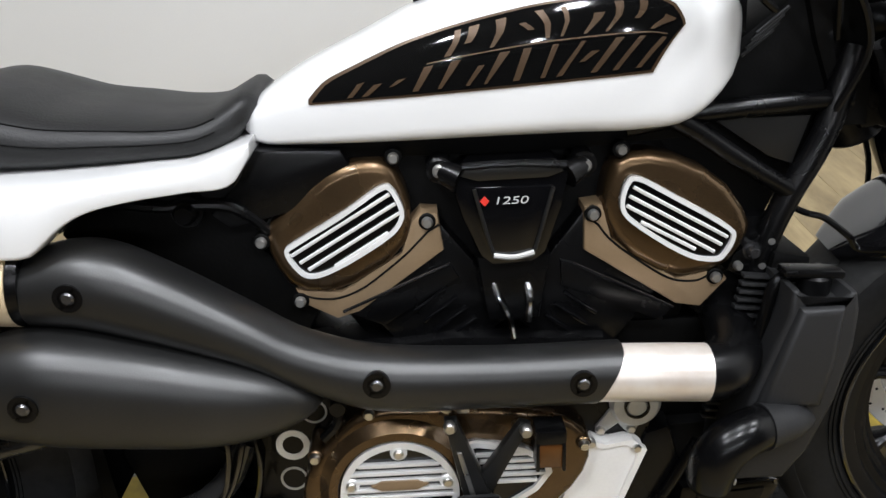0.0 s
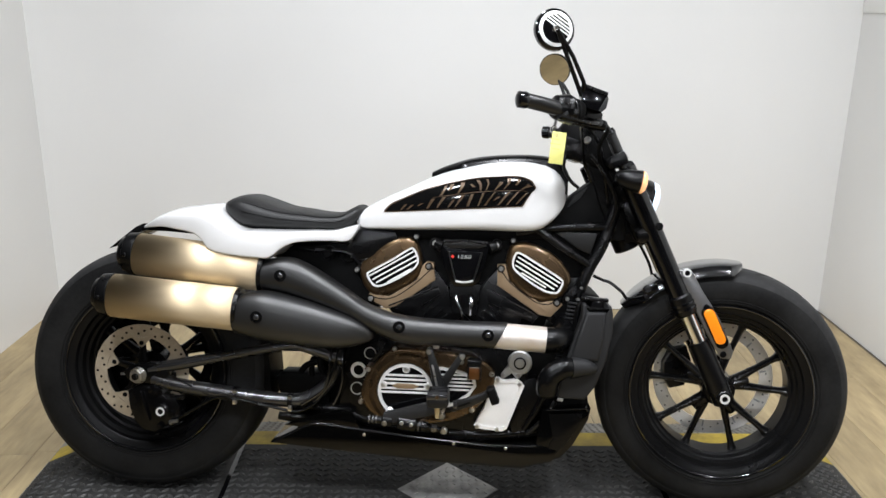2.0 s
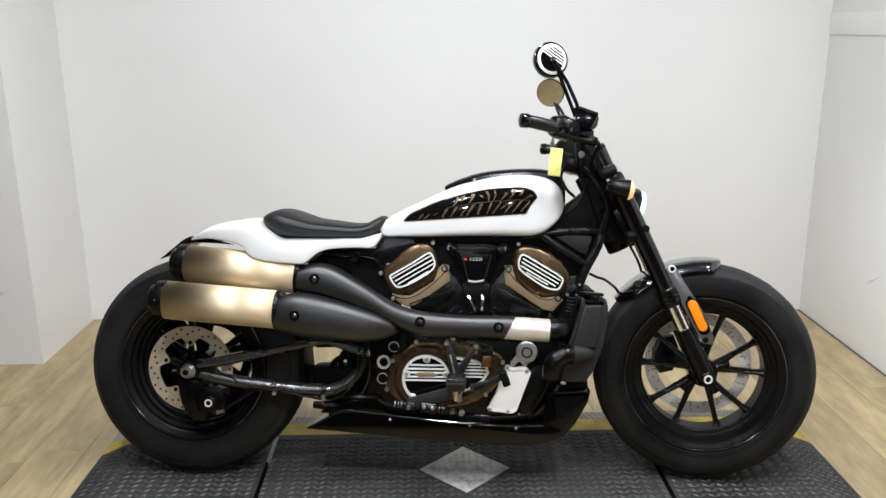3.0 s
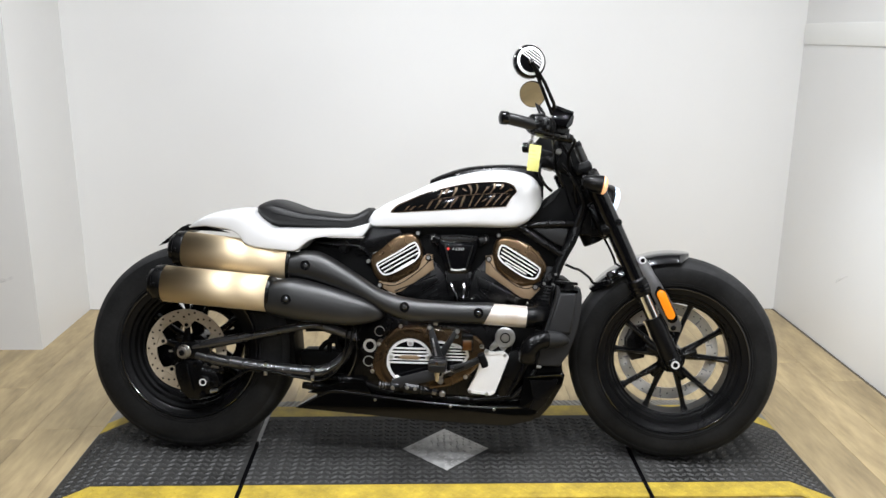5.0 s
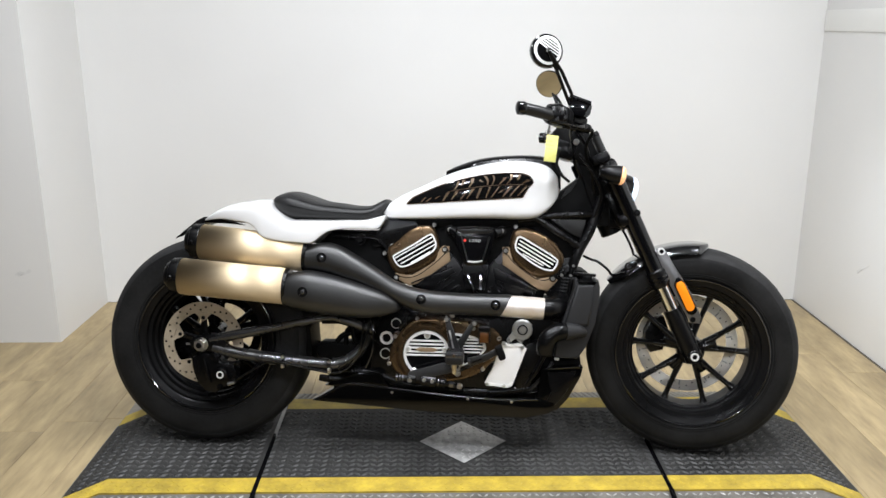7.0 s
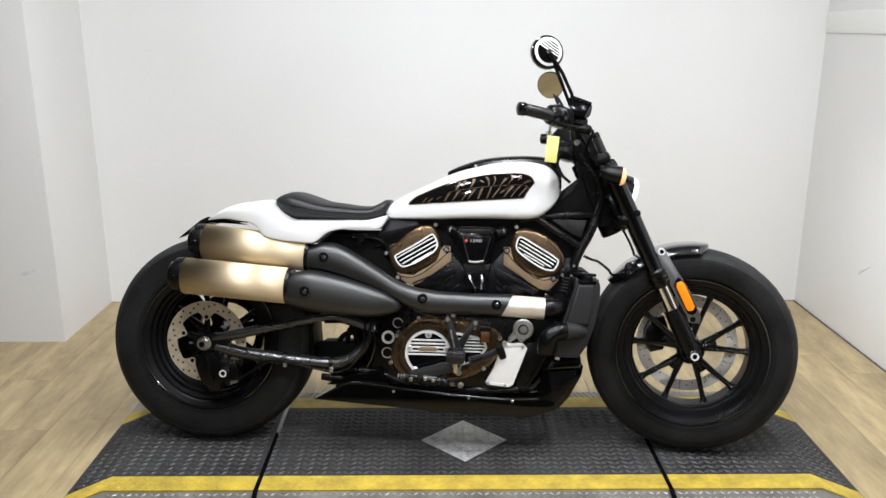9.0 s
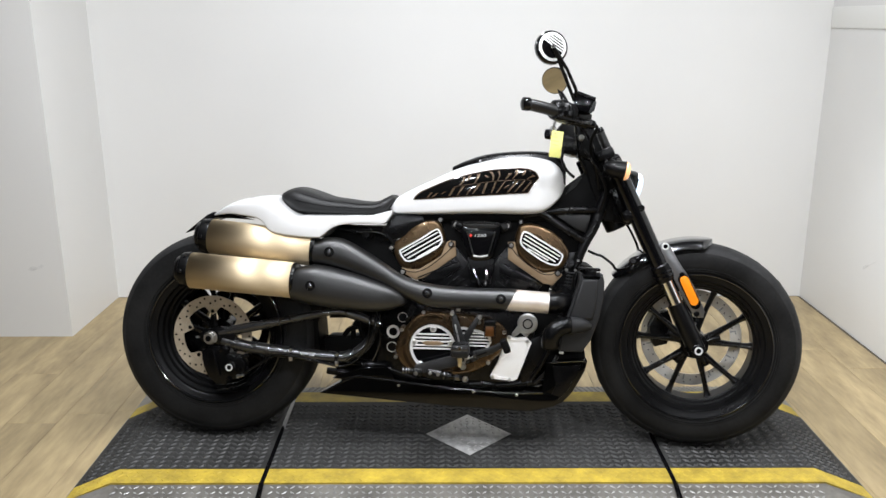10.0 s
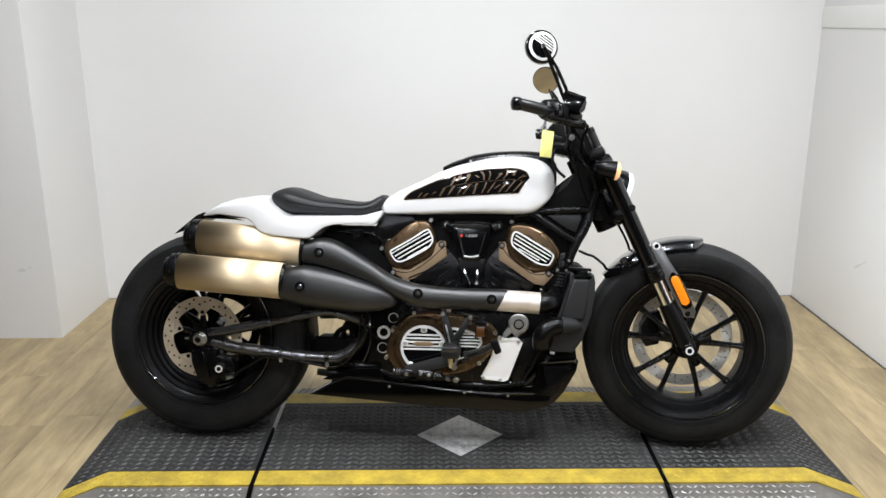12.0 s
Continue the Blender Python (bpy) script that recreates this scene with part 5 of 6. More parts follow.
part("sensor_wire", tube([(-0.70, -0.130, 0.325), (-0.64, -0.138, 0.300), (-0.58, -0.140, 0.272), (-0.52, -0.138, 0.258)], 0.0025, 6), BLACK_SATIN, bike)
for x in (-0.502, -0.355):
    clip = part("hose_clip", lathe([(0.0165, -0.006), (0.0195, -0.006), (0.0195, 0.006), (0.0165, 0.006)], (0, 0, 0), 24), BLACK_SATIN, bike)
    clip.matrix_local = pose(x, -0.121, 0.269 if x < -0.4 else 0.258, 0, 0, 84)
    part("clip_screw", bolt((x, -0.138, 0.280 if x < -0.4 else 0.270), 0.006, 0.005), STEEL, bike)
    part("clip_tail", box((x, -0.136, 0.254 if x < -0.4 else 0.242), (0.010, 0.012, 0.016), bevel=0.002), STEEL, bike)
for pts in ([(-0.250, -0.118, 0.400), (-0.252, -0.130, 0.371), (-0.255, -0.132, 0.334), (-0.271, -0.132, 0.290), (-0.326, -0.136, 0.251)],
            [(-0.232, -0.116, 0.395), (-0.236, -0.128, 0.364), (-0.246, -0.130, 0.328), (-0.261, -0.130, 0.295), (-0.290, -0.132, 0.262)],
            [(-0.224, -0.112, 0.400), (-0.222, -0.122, 0.368), (-0.219, -0.124, 0.328), (-0.228, -0.122, 0.285), (-0.245, -0.118, 0.250)]):
    part("cable", tube(pts, 0.0036, 8), GUARD, bike)
part("frame_plate", prism([(-0.245, 0.440), (-0.150, 0.450), (-0.150, 0.360), (-0.175, 0.240), (-0.240, 0.215), (-0.220, 0.330)], -0.090, 0.09, 0.006), BLACK_SATIN, bike)
for x, z, r in ((-0.182, 0.342, 0.021), (-0.185, 0.293, 0.017), (-0.152, 0.388, 0.016)):
    ring = part("pivot_ring", lathe([(r * (0.62 if z == 0.342 else 0.84), -0.101), (r, -0.101), (r * 1.05, -0.097), (r * 1.05, -0.085), (r * (0.62 if z == 0.342 else 0.84), -0.085)], (x, 0, z), 32), ALU if z == 0.342 else GREY_CAST, bike, "machined pivot ring")
    part("pivot_core", cyl((x, -0.08, z), (x, -0.094, z), r * 0.6, seg=6), BLACK_GLOSS, ring)
part("frame_bolt", bolt((-0.190, -0.09, 0.264), 0.008, 0.008), STEEL, bike)
part("pivot_casting", prism([(-0.400, 0.276), (-0.257, 0.276), (-0.262, 0.244), (-0.264, 0.201), (-0.216, 0.197), (-0.221, 0.174), (-0.381, 0.175), (-0.400, 0.212)], 0.02, 0.055, 0.004), BLACK_MATT, bike, "black swingarm pivot casting")
part("shock_link", prism([(-0.331, 0.305), (-0.292, 0.329), (-0.250, 0.336), (-0.250, 0.270), (-0.325, 0.270), (-0.308, 0.295), (-0.334, 0.297)], 0.015, 0.05, 0.004), BLACK_SATIN, bike)
part("shock_body", tube([(-0.300, 0.03, 0.372), (-0.262, 0.03, 0.330), (-0.225, 0.03, 0.285)], [0.034, 0.038, 0.036], 16, 3), BLACK_MATT, bike, "black rear shock absorber")
part("hugger", prism([(-0.398, 0.372), (-0.340, 0.374), (-0.300, 0.362), (-0.245, 0.372), (-0.245, 0.420), (-0.400, 0.430)], -0.05, 0.05, 0.006), BLACK_MATT, bike)
part("shock_rod", tube([(-0.43, 0.03, 0.2995), (-0.32, 0.03, 0.300)], 0.0045, 10, smooth=False), BLACK_SATIN, bike)
part("foot_rail", tube([(-0.392, -0.105, 0.212), (-0.33, -0.105, 0.206), (-0.25, -0.105, 0.200), (-0.19, -0.105, 0.196)], [0.011, 0.014, 0.014, 0.012], 12, squash=0.8), BLACK_SATIN, bike)
part("inner_fender", prism([(-0.52, 0.44), (-0.40, 0.46), (-0.40, 0.44), (-0.43, 0.36), (-0.42, 0.25), (-0.44, 0.25), (-0.455, 0.36)], -0.07, 0.07, 0.006), BLACK_MATT, bike)
part("lower_frame_rail", tube([(-0.33, -0.08, 0.235), (-0.22, -0.085, 0.225), (-0.10, -0.09, 0.195), (0.15, -0.09, 0.180), (0.30, -0.08, 0.20)], 0.016, 12), BLACK_SATIN, bike)
part("down_tube", tube([(0.478, -0.058, 0.790), (0.453, -0.072, 0.717), (0.436, -0.075, 0.674), (0.411, -0.078, 0.627), (0.390, -0.080, 0.570), (0.37, -0.080, 0.48)], [0.015, 0.015, 0.015, 0.015, 0.014, 0.013], 14), BLACK_SATIN, bike, "black frame down tube")
part("down_tube", tube([(0.475, 0.055, 0.740), (0.440, 0.070, 0.670), (0.392, 0.085, 0.565), (0.37, 0.085, 0.48)], [0.017, 0.017, 0.017, 0.015], 14), BLACK_SATIN, bike)
part("upper_frame_rail", tube([(0.22, -0.075, 0.715), (0.30, -0.075, 0.727), (0.39, -0.075, 0.734), (0.475, -0.065, 0.735)], 0.0115, 12), BLACK_SATIN, bike)
part("neck_panel", prism([(0.318, 0.720), (0.430, 0.720), (0.414, 0.664), (0.386, 0.674)], -0.074, -0.056, 0.003), SHIELD, bike, "dark grey neck panel")
part("clamp_knob", cyl((0.497, -0.085, 0.895), (0.497, -0.118, 0.895), 0.012, seg=18, bevel=0.003), BLACK_SATIN, bike)
part("cross_tube", tube([(0.262, -0.085, 0.730), (0.298, -0.086, 0.710), (0.352, -0.087, 0.673), (0.411, -0.082, 0.636)], 0.0110, 12), BLACK_SATIN, bike)
part("neck_filler", prism([(0.225, 0.735), (0.452, 0.735), (0.432, 0.665), (0.408, 0.628), (0.384, 0.570), (0.330, 0.590), (0.270, 0.66)], -0.055, 0.05, 0.004), BLACK_MATT, bike)
part("radiator_hose", prism([(0.325, 0.600), (0.395, 0.605), (0.388, 0.500), (0.350, 0.455), (0.305, 0.490)], -0.072, 0.05, 0.010), BLACK_SATIN, bike)
part("lower_clamp_casting", prism([(0.487, 0.720), (0.505, 0.694), (0.525, 0.697), (0.552, 0.688), (0.566, 0.700), (0.555, 0.770), (0.478, 0.790)], -0.045, 0.045, 0.005), BLACK_SATIN, bike)
part("clamp_bolt", cyl((0.575, -0.095, 0.744), (0.575, -0.132, 0.744), 0.010, seg=16, bevel=0.002), BLACK_SATIN, bike)
part("airbox", prism([(0.29, 0.715), (0.345, 0.80), (0.42, 0.86), (0.47, 0.84), (0.475, 0.72), (0.425, 0.655), (0.36, 0.69)], -0.05, 0.05, 0.010), BLACK_MATT, bike)
for k in range(4):
    part("airbox_rib", tube([(0.352 + 0.005 * k, -0.054, 0.785 + 0.008 * k), (0.385 + 0.005 * k, -0.054, 0.812 + 0.008 * k)], 0.0022, 6, smooth=False), GREY_PLASTIC, bike)
part("under_tank_tray", prism([(-0.16, 0.722), (0.29, 0.728), (0.29, 0.700), (0.10, 0.690), (-0.14, 0.695)], -0.075, 0.075, 0.006), BLACK_MATT, bike)

# radiator and its shroud
part("radiator_mount", prism([(0.290, 0.330), (0.415, 0.335), (0.425, 0.260), (0.400, 0.205), (0.300, 0.205)], -0.080, 0.06, 0.008), BLACK_MATT, bike)
part("radiator", box((0.395, 0, 0.43), (0.045, 0.20, 0.27), (0, 9, 0), 0.006), BLACK_MATT, bike, "black finned radiator")
for k in range(20):
    part("radiator_fin", box((0.350 + 0.0018 * k, -0.100, 0.352 + 0.0098 * k), (0.052, 0.012, 0.0042), (0, 7, 0), 0.001), GREY_PLASTIC, bike)
shroud = part("radiator_shroud", prism([(0.389, 0.547), (0.396, 0.548), (0.408, 0.534), (0.422, 0.529), (0.446, 0.531), (0.454, 0.543), (0.461, 0.542), (0.466, 0.521), (0.466, 0.475), (0.454, 0.409), (0.430, 0.342), (0.404, 0.304), (0.335, 0.305), (0.340, 0.351), (0.353, 0.407), (0.389, 0.517)], -0.166, -0.075, 0.006, seg=3), GREY_PLASTIC, bike, "dark grey plastic radiator shroud")
part("shroud_panel", prism([(0.398, 0.528), (0.447, 0.528), (0.444, 0.457), (0.434, 0.405), (0.360, 0.405)], -0.175, -0.150, 0.009, seg=3), GREY_PLASTIC, shroud)
part("filler_cap", cyl((0.428, -0.130, 0.520), (0.428, -0.130, 0.552), 0.018, seg=20, bevel=0.003), BLACK_SATIN, shroud)
part("filler_lever", box((0.422, -0.132, 0.556), (0.068, 0.026, 0.009), (0, 4, 0), 0.003), BLACK_SATIN, shroud)
part("shroud_clip", box((0.342, -0.162, 0.302), (0.014, 0.010, 0.008), (0, 10, 0), 0.002), GREY_CAST, shroud, "small pale clip")
duct = part("air_duct", tube([(0.366, -0.182, 0.389), (0.344, -0.191, 0.388), (0.320, -0.195, 0.375), (0.308, -0.195, 0.353), (0.306, -0.190, 0.326)], [0.025, 0.0265, 0.0275, 0.0275, 0.026], 28), BLACK_SATIN, bike, "black cooling duct elbow", angle=60)
part("duct_mouth", tube([(0.306, -0.190, 0.330), (0.306, -0.188, 0.320)], [0.0268, 0.0240], 28, smooth=False), BLACK_MATT, duct)
part("duct_sleeve", tube([(0.428, -0.165, 0.383), (0.404, -0.172, 0.388), (0.363, -0.183, 0.389)], [0.008, 0.021, 0.0275], 28, 4), GREY_PLASTIC, duct, "dark grey sleeve flowing into the shroud", angle=60)
part("coolant_pipe", tube([(0.425, -0.118, 0.545), (0.396, -0.124, 0.546), (0.383, -0.126, 0.530), (0.374, -0.126, 0.470), (0.362, -0.125, 0.405)], 0.0075, 10), BLACK_SATIN, bike)
bm = bolt((0.372, -0.09, 0.566), 0.008, 0.009)
cyl((0.372, -0.05, 0.566), (0.372, -0.088, 0.566), 0.011, bm=bm)
part("rad_mount", bm, ARM, bike)
for x, z in ((0.357, 0.548), (0.392, 0.578), (0.384, 0.548)):
    part("bracket_screw", bolt((x, -0.088, z), 0.0055, 0.006), BOLT, bike)
part("rad_bracket", prism([(0.345, 0.542), (0.352, 0.562), (0.390, 0.592), (0.402, 0.582), (0.392, 0.540), (0.366, 0.532)], -0.086, -0.06, 0.003), BLACK_SATIN, bike)
part("lower_hose", tube([(0.255, -0.105, 0.205), (0.285, -0.11, 0.255), (0.318, -0.11, 0.325)], 0.007, 10), BLACK_SATIN, bike)
part("lower_hose", tube([(0.265, -0.10, 0.190), (0.31, -0.108, 0.24), (0.335, -0.10, 0.28)], 0.006, 10), SHIELD, bike)
part("front_case", prism([(0.215, 0.225), (0.255, 0.335), (0.285, 0.345), (0.30, 0.29), (0.262, 0.200), (0.225, 0.190)], -0.105, 0.10, 0.008), BLACK_SATIN, bike)

# belly pan
pan = part("belly_pan", prism([(-0.412, 0.142), (-0.302, 0.200), (-0.258, 0.200), (0.02, 0.172), (0.180, 0.162), (0.300, 0.168), (0.345, 0.160), (0.330, 0.125), (0.250, 0.104), (0.021, 0.112)], -0.125, 0.125, 0.008), PAN, bike, "gloss black belly pan")
wing = part("pan_wing", prism([(0.300, 0.262), (0.352, 0.266), (0.412, 0.272), (0.426, 0.268), (0.420, 0.238), (0.384, 0.172), (0.352, 0.135), (0.300, 0.118), (0.286, 0.165)], -0.120, 0.120, 0.008), PAN, pan, "gloss black upswept wing of the pan")
part("wing_panel", prism([(0.318, 0.252), (0.405, 0.258), (0.398, 0.228), (0.366, 0.176), (0.340, 0.148), (0.312, 0.150), (0.330, 0.190)], -0.1235, -0.11, 0.003), BLACK_SATIN, pan)
part("wing_rim", tube([(0.312, -0.121, 0.262), (0.360, -0.1215, 0.266), (0.412, -0.121, 0.270), (0.418, -0.121, 0.262)], 0.0028, 8, 3), GUARD, pan)
part("pan_edge", tube([(-0.400, -0.122, 0.147), (-0.304, -0.1225, 0.198), (-0.258, -0.1225, 0.199), (-0.10, -0.1235, 0.183), (0.05, -0.1235, 0.170), (0.18, -0.1235, 0.163), (0.29, -0.122, 0.166)], 0.0032, 8, 3), GUARD, pan, "glossy upper edge")
for x, z in ((-0.16, 0.176), (0.075, 0.163), (0.210, 0.157)):
    part("pan_rivet", bolt((x, -0.124, z), 0.0045, 0.003), STEEL, pan)
part("pan_fin", prism([(-0.372, 0.192), (-0.279, 0.229), (-0.200, 0.236), (-0.170, 0.190), (-0.262, 0.183)], -0.124, -0.02, 0.004), PAN, pan)
part("pan_screw", bolt((0.380, -0.117, 0.222), 0.007, 0.004), STEEL, pan)


# front end: fork, wheel guard, lights
LEG_X = 0.764
RAKE = (Vector((0.764, 0, 0.313)) - Vector((0.521, 0, 0.833))).normalized()


def on_fork(s, y):
    """A point s metres up the fork from the axle."""
    p = Vector((LEG_X, 0, 0.313)) - RAKE * s
    return Vector((p.x, y, p.z))


for y, side in ((-0.105, -1), (0.105, 1)):
    LEG_X = 0.757 if side < 0 else 0.784
    leg = part("fork_leg", tube([on_fork(0.275, y), on_fork(0.30, y), on_fork(0.58, y), on_fork(0.635, y)], [0.026, 0.0265, 0.0265, 0.0255], 24, smooth=False), BLACK_GLOSS, bike, "black inverted fork leg")
    part("dust_seal", tube([on_fork(0.230, y), on_fork(0.238, y), on_fork(0.280, y), on_fork(0.285, y)], [0.026, 0.030, 0.030, 0.026], 24, smooth=False), BLACK_SATIN, leg)
    for k in (0.245, 0.258):
        part("seal_ring", tube([on_fork(k, y), on_fork(k + 0.006, y)], [0.0315, 0.0315], 24, smooth=False), BLACK_GLOSS, leg)
    part("fork_slider", tube([on_fork(0.10, y), on_fork(0.235, y)], [0.0205, 0.0205], 24, smooth=False), CHROME, leg, "chrome fork slider")
    part("fork_lower", tube([on_fork(-0.022, y), on_fork(-0.015, y), on_fork(0.03, y), on_fork(0.14, y), on_fork(0.155, y)], [0.018, 0.027, 0.0285, 0.026, 0.024], 24, smooth=False), BLACK_SATIN, leg, "black cast fork foot")
    end = part("axle_boss", cyl((LEG_X, y, 0.313), (LEG_X, y + side * 0.030, 0.313), 0.020, seg=28, bevel=0.003), BLACK_SATIN, leg)
    part("axle_bolt", lathe([(0.0075, side * 0.137), (0.0125, side * 0.137), (0.0135, side * 0.128), (0.0075, side * 0.128)], (LEG_X, 0, 0.313), 24), ALU, leg)
    part("fork_top", tube([on_fork(0.63, y), on_fork(0.73, y)], [0.0120, 0.0120], 24, smooth=False), SHIELD, leg)
    part("fork_cap", tube([on_fork(0.728, y), on_fork(0.742, y)], [0.0135, 0.011], 24, smooth=False), BLACK_SATIN, leg)
part("front_axle", cyl((0.756, -0.12, 0.313), (0.785, 0.12, 0.313), 0.012, seg=16), STEEL, bike)
LEG_X = 0.768
for s, hgt in ((0.455, 0.05), (0.655, 0.045)):
    c = on_fork(s, 0)
    part("fork_clamp", box((c.x - 0.012, 0, c.z), (0.056, 0.255, hgt * 0.75), (0, -25, -7), 0.012), BLACK_SATIN, bike, "black triple clamp")
part("steering_head", cyl((0.415, 0, 0.90), (0.520, 0, 0.675), 0.035, seg=24, bevel=0.004), BLACK_SATIN, bike)
# mudguard
rings = []
for a in np.linspace(83, 141, 26):
    r = radians(a)
    wid = 0.086 * min(1, 0.45 + 0.13 * (a - 83)) * min(1, 0.45 + 0.06 * (141 - a))
    ring = []
    for off, k in ((0.0, 1), (0.004, -1)):
        for u in (np.linspace(-1, 1, 21) if k == 1 else np.linspace(1, -1, 21)):
            rr = 0.334 + off - 0.026 * wid / 0.086 * abs(u) ** 5
            ring.append((FRONT[0] + rr * math.cos(r), wid * u, FRONT[2] + rr * math.sin(r)))
    rings.append(ring)
guard = part("front_mudguard", loft(rings), GUARD, bike, "gloss black front mudguard", angle=50)
guard.matrix_local = STEER
for y in (-1, 1):
    arm = part("guard_bracket", prism([(0.622, 0.622), (0.632, 0.636), (0.651, 0.641), (0.667, 0.629), (0.689, 0.590), (0.719, 0.545), (0.745, 0.503), (0.776, 0.432), (0.772, 0.412), (0.746, 0.414), (0.712, 0.470), (0.676, 0.538), (0.650, 0.592)], y * 0.108, y * 0.119, 0.003), BRACKET, bike, "satin dark steel mudguard bracket")
    part("bracket_bolt", bolt((0.651, y * 0.118, 0.629), 0.0095, 0.007, (0, y, 0)), BLACK_GLOSS, arm)
    part("bolt_collar", lathe([(0.0068, y * 0.1262), (0.0108, y * 0.1262), (0.0115, y * 0.118), (0.0068, y * 0.118)], (0.651, 0, 0.629), 24), ALU, arm)
    part("bracket_bolt", bolt((0.704, y * 0.118, 0.543), 0.0085, 0.006, (0, y, 0)), BLACK_GLOSS, arm)
    part("bracket_bolt", bolt((0.751, y * 0.118, 0.424), 0.0085, 0.007, (0, y, 0)), BLACK_SATIN, arm)
    if y > 0:
        continue
    lug = part("guard_lug", prism([(0.543, 0.578), (0.550, 0.592), (0.575, 0.598), (0.588, 0.590), (0.580, 0.578), (0.558, 0.566)], y * 0.088, y * 0.104, 0.003, round_=1), BLACK_GLOSS, bike)
    part("lug_bolt", bolt((0.558, y * 0.104, 0.581), 0.0095, 0.007, (0, y, 0)), ARM, lug)


def capsule(p, q, r, n=10):
    p, q = Vector((p[0], 0, p[1])), Vector((q[0], 0, q[1]))
    d = (q - p).normalized()
    side = Vector((-d.z, 0, d.x))
    pts = [q + r * (math.cos(a) * d + math.sin(a) * side) for a in np.linspace(-math.pi / 2, math.pi / 2, n)]
    pts += [p + r * (-math.cos(a) * d - math.sin(a) * side) for a in np.linspace(-math.pi / 2, math.pi / 2, n)]
    return [(v.x, v.z) for v in pts]


for y in (-1, 1):
    holder = part("reflector_holder", prism(capsule((0.708, 0.530), (0.746, 0.455), 0.0165), y * 0.114, y * 0.1225, 0.002), BLACK_SATIN, bike)
    part("side_reflector", prism(capsule((0.710, 0.527), (0.740, 0.464), 0.0135), y * 0.120, y * 0.131, 0.003), AMBER, holder, "amber side reflector")
# front calliper on the far side
fc = part("front_caliper", prism([(0.64, 0.36), (0.66, 0.40), (0.70, 0.41), (0.715, 0.37), (0.70, 0.30), (0.66, 0.29), (0.64, 0.32)], 0.05, 0.115, 0.008), BLACK_SATIN, bike, "black front brake caliper")
part("front_brake_hose", tube([(0.66, 0.11, 0.40), (0.62, 0.12, 0.50), (0.60, 0.10, 0.62), (0.52, 0.05, 0.75)], 0.004, 8), BLACK_SATIN, bike)
part("wheel_sensor_wire", tube([(0.425, -0.05, 0.607), (0.450, -0.052, 0.596), (0.470, -0.055, 0.590), (0.500, -0.06, 0.567), (0.516, -0.06, 0.550), (0.55, -0.09, 0.56)], 0.0042, 8), BLACK_SATIN, bike)
# headlight
lamp_body = part("headlight", tube([(0.470, 0, 0.838), (0.490, 0, 0.832), (0.520, 0, 0.823), (0.560, 0, 0.812), (0.570, 0, 0.809)], [0.026, 0.040, 0.047, 0.048, 0.046], 30, smooth=False, squash=1.55), BLACK_SATIN, bike, "black oval headlight housing")
part("headlight_lens", tube([(0.567, 0, 0.810), (0.580, 0, 0.806), (0.587, 0, 0.804), (0.590, 0, 0.803)], [0.0465, 0.044, 0.034, 0.012], 30, smooth=False, squash=1.55), LED, lamp_body, "lit bluish-white lens")
beam = bpy.data.lights.new("headlight_beam", "SPOT")
beam.energy, beam.spot_size, beam.spot_blend, beam.color, beam.shadow_soft_size = 26.0, radians(48), 1.0, (0.85, 0.92, 1.0), 0.03
beam_source = new("headlight_source", beam)
beam_source.parent = lamp_body
beam_source.matrix_local = look((0.600, 0.0, 0.800), BIKE.inverted() @ Vector((RIGHT_X, 0.55, 0.46)))
part("headlight_stay", box((0.47, 0, 0.80), (0.06, 0.12, 0.05), (0, -25, 0), 0.008), BLACK_SATIN, bike)
for y, sh in ((-0.185, 0.012), (0.185, 0.057)):
    sig = part("turn_signal", tube([(0.440 + sh, y, 0.863), (0.446 + sh, y, 0.863), (0.472 + sh, y, 0.859), (0.502 + sh, y, 0.853)], [0.010, 0.017, 0.025, 0.029], 24, smooth=False), BLACK_SATIN, bike, "black bullet turn signal, lit amber")
    part("signal_lens", tube([(0.5015 + sh, y, 0.853), (0.508 + sh, y, 0.852), (0.515 + sh, y, 0.851), (0.518 + sh, y, 0.8505)], [0.0275, 0.027, 0.020, 0.008], 24, smooth=False), AMBER_LIT, sig, "amber lens, lit")
    part("signal_stem", tube([(0.462 + sh * 0.5, y * 0.4, 0.846), (0.458 + sh, y * 0.9, 0.859)], 0.009, 10, smooth=False), BLACK_SATIN, sig)
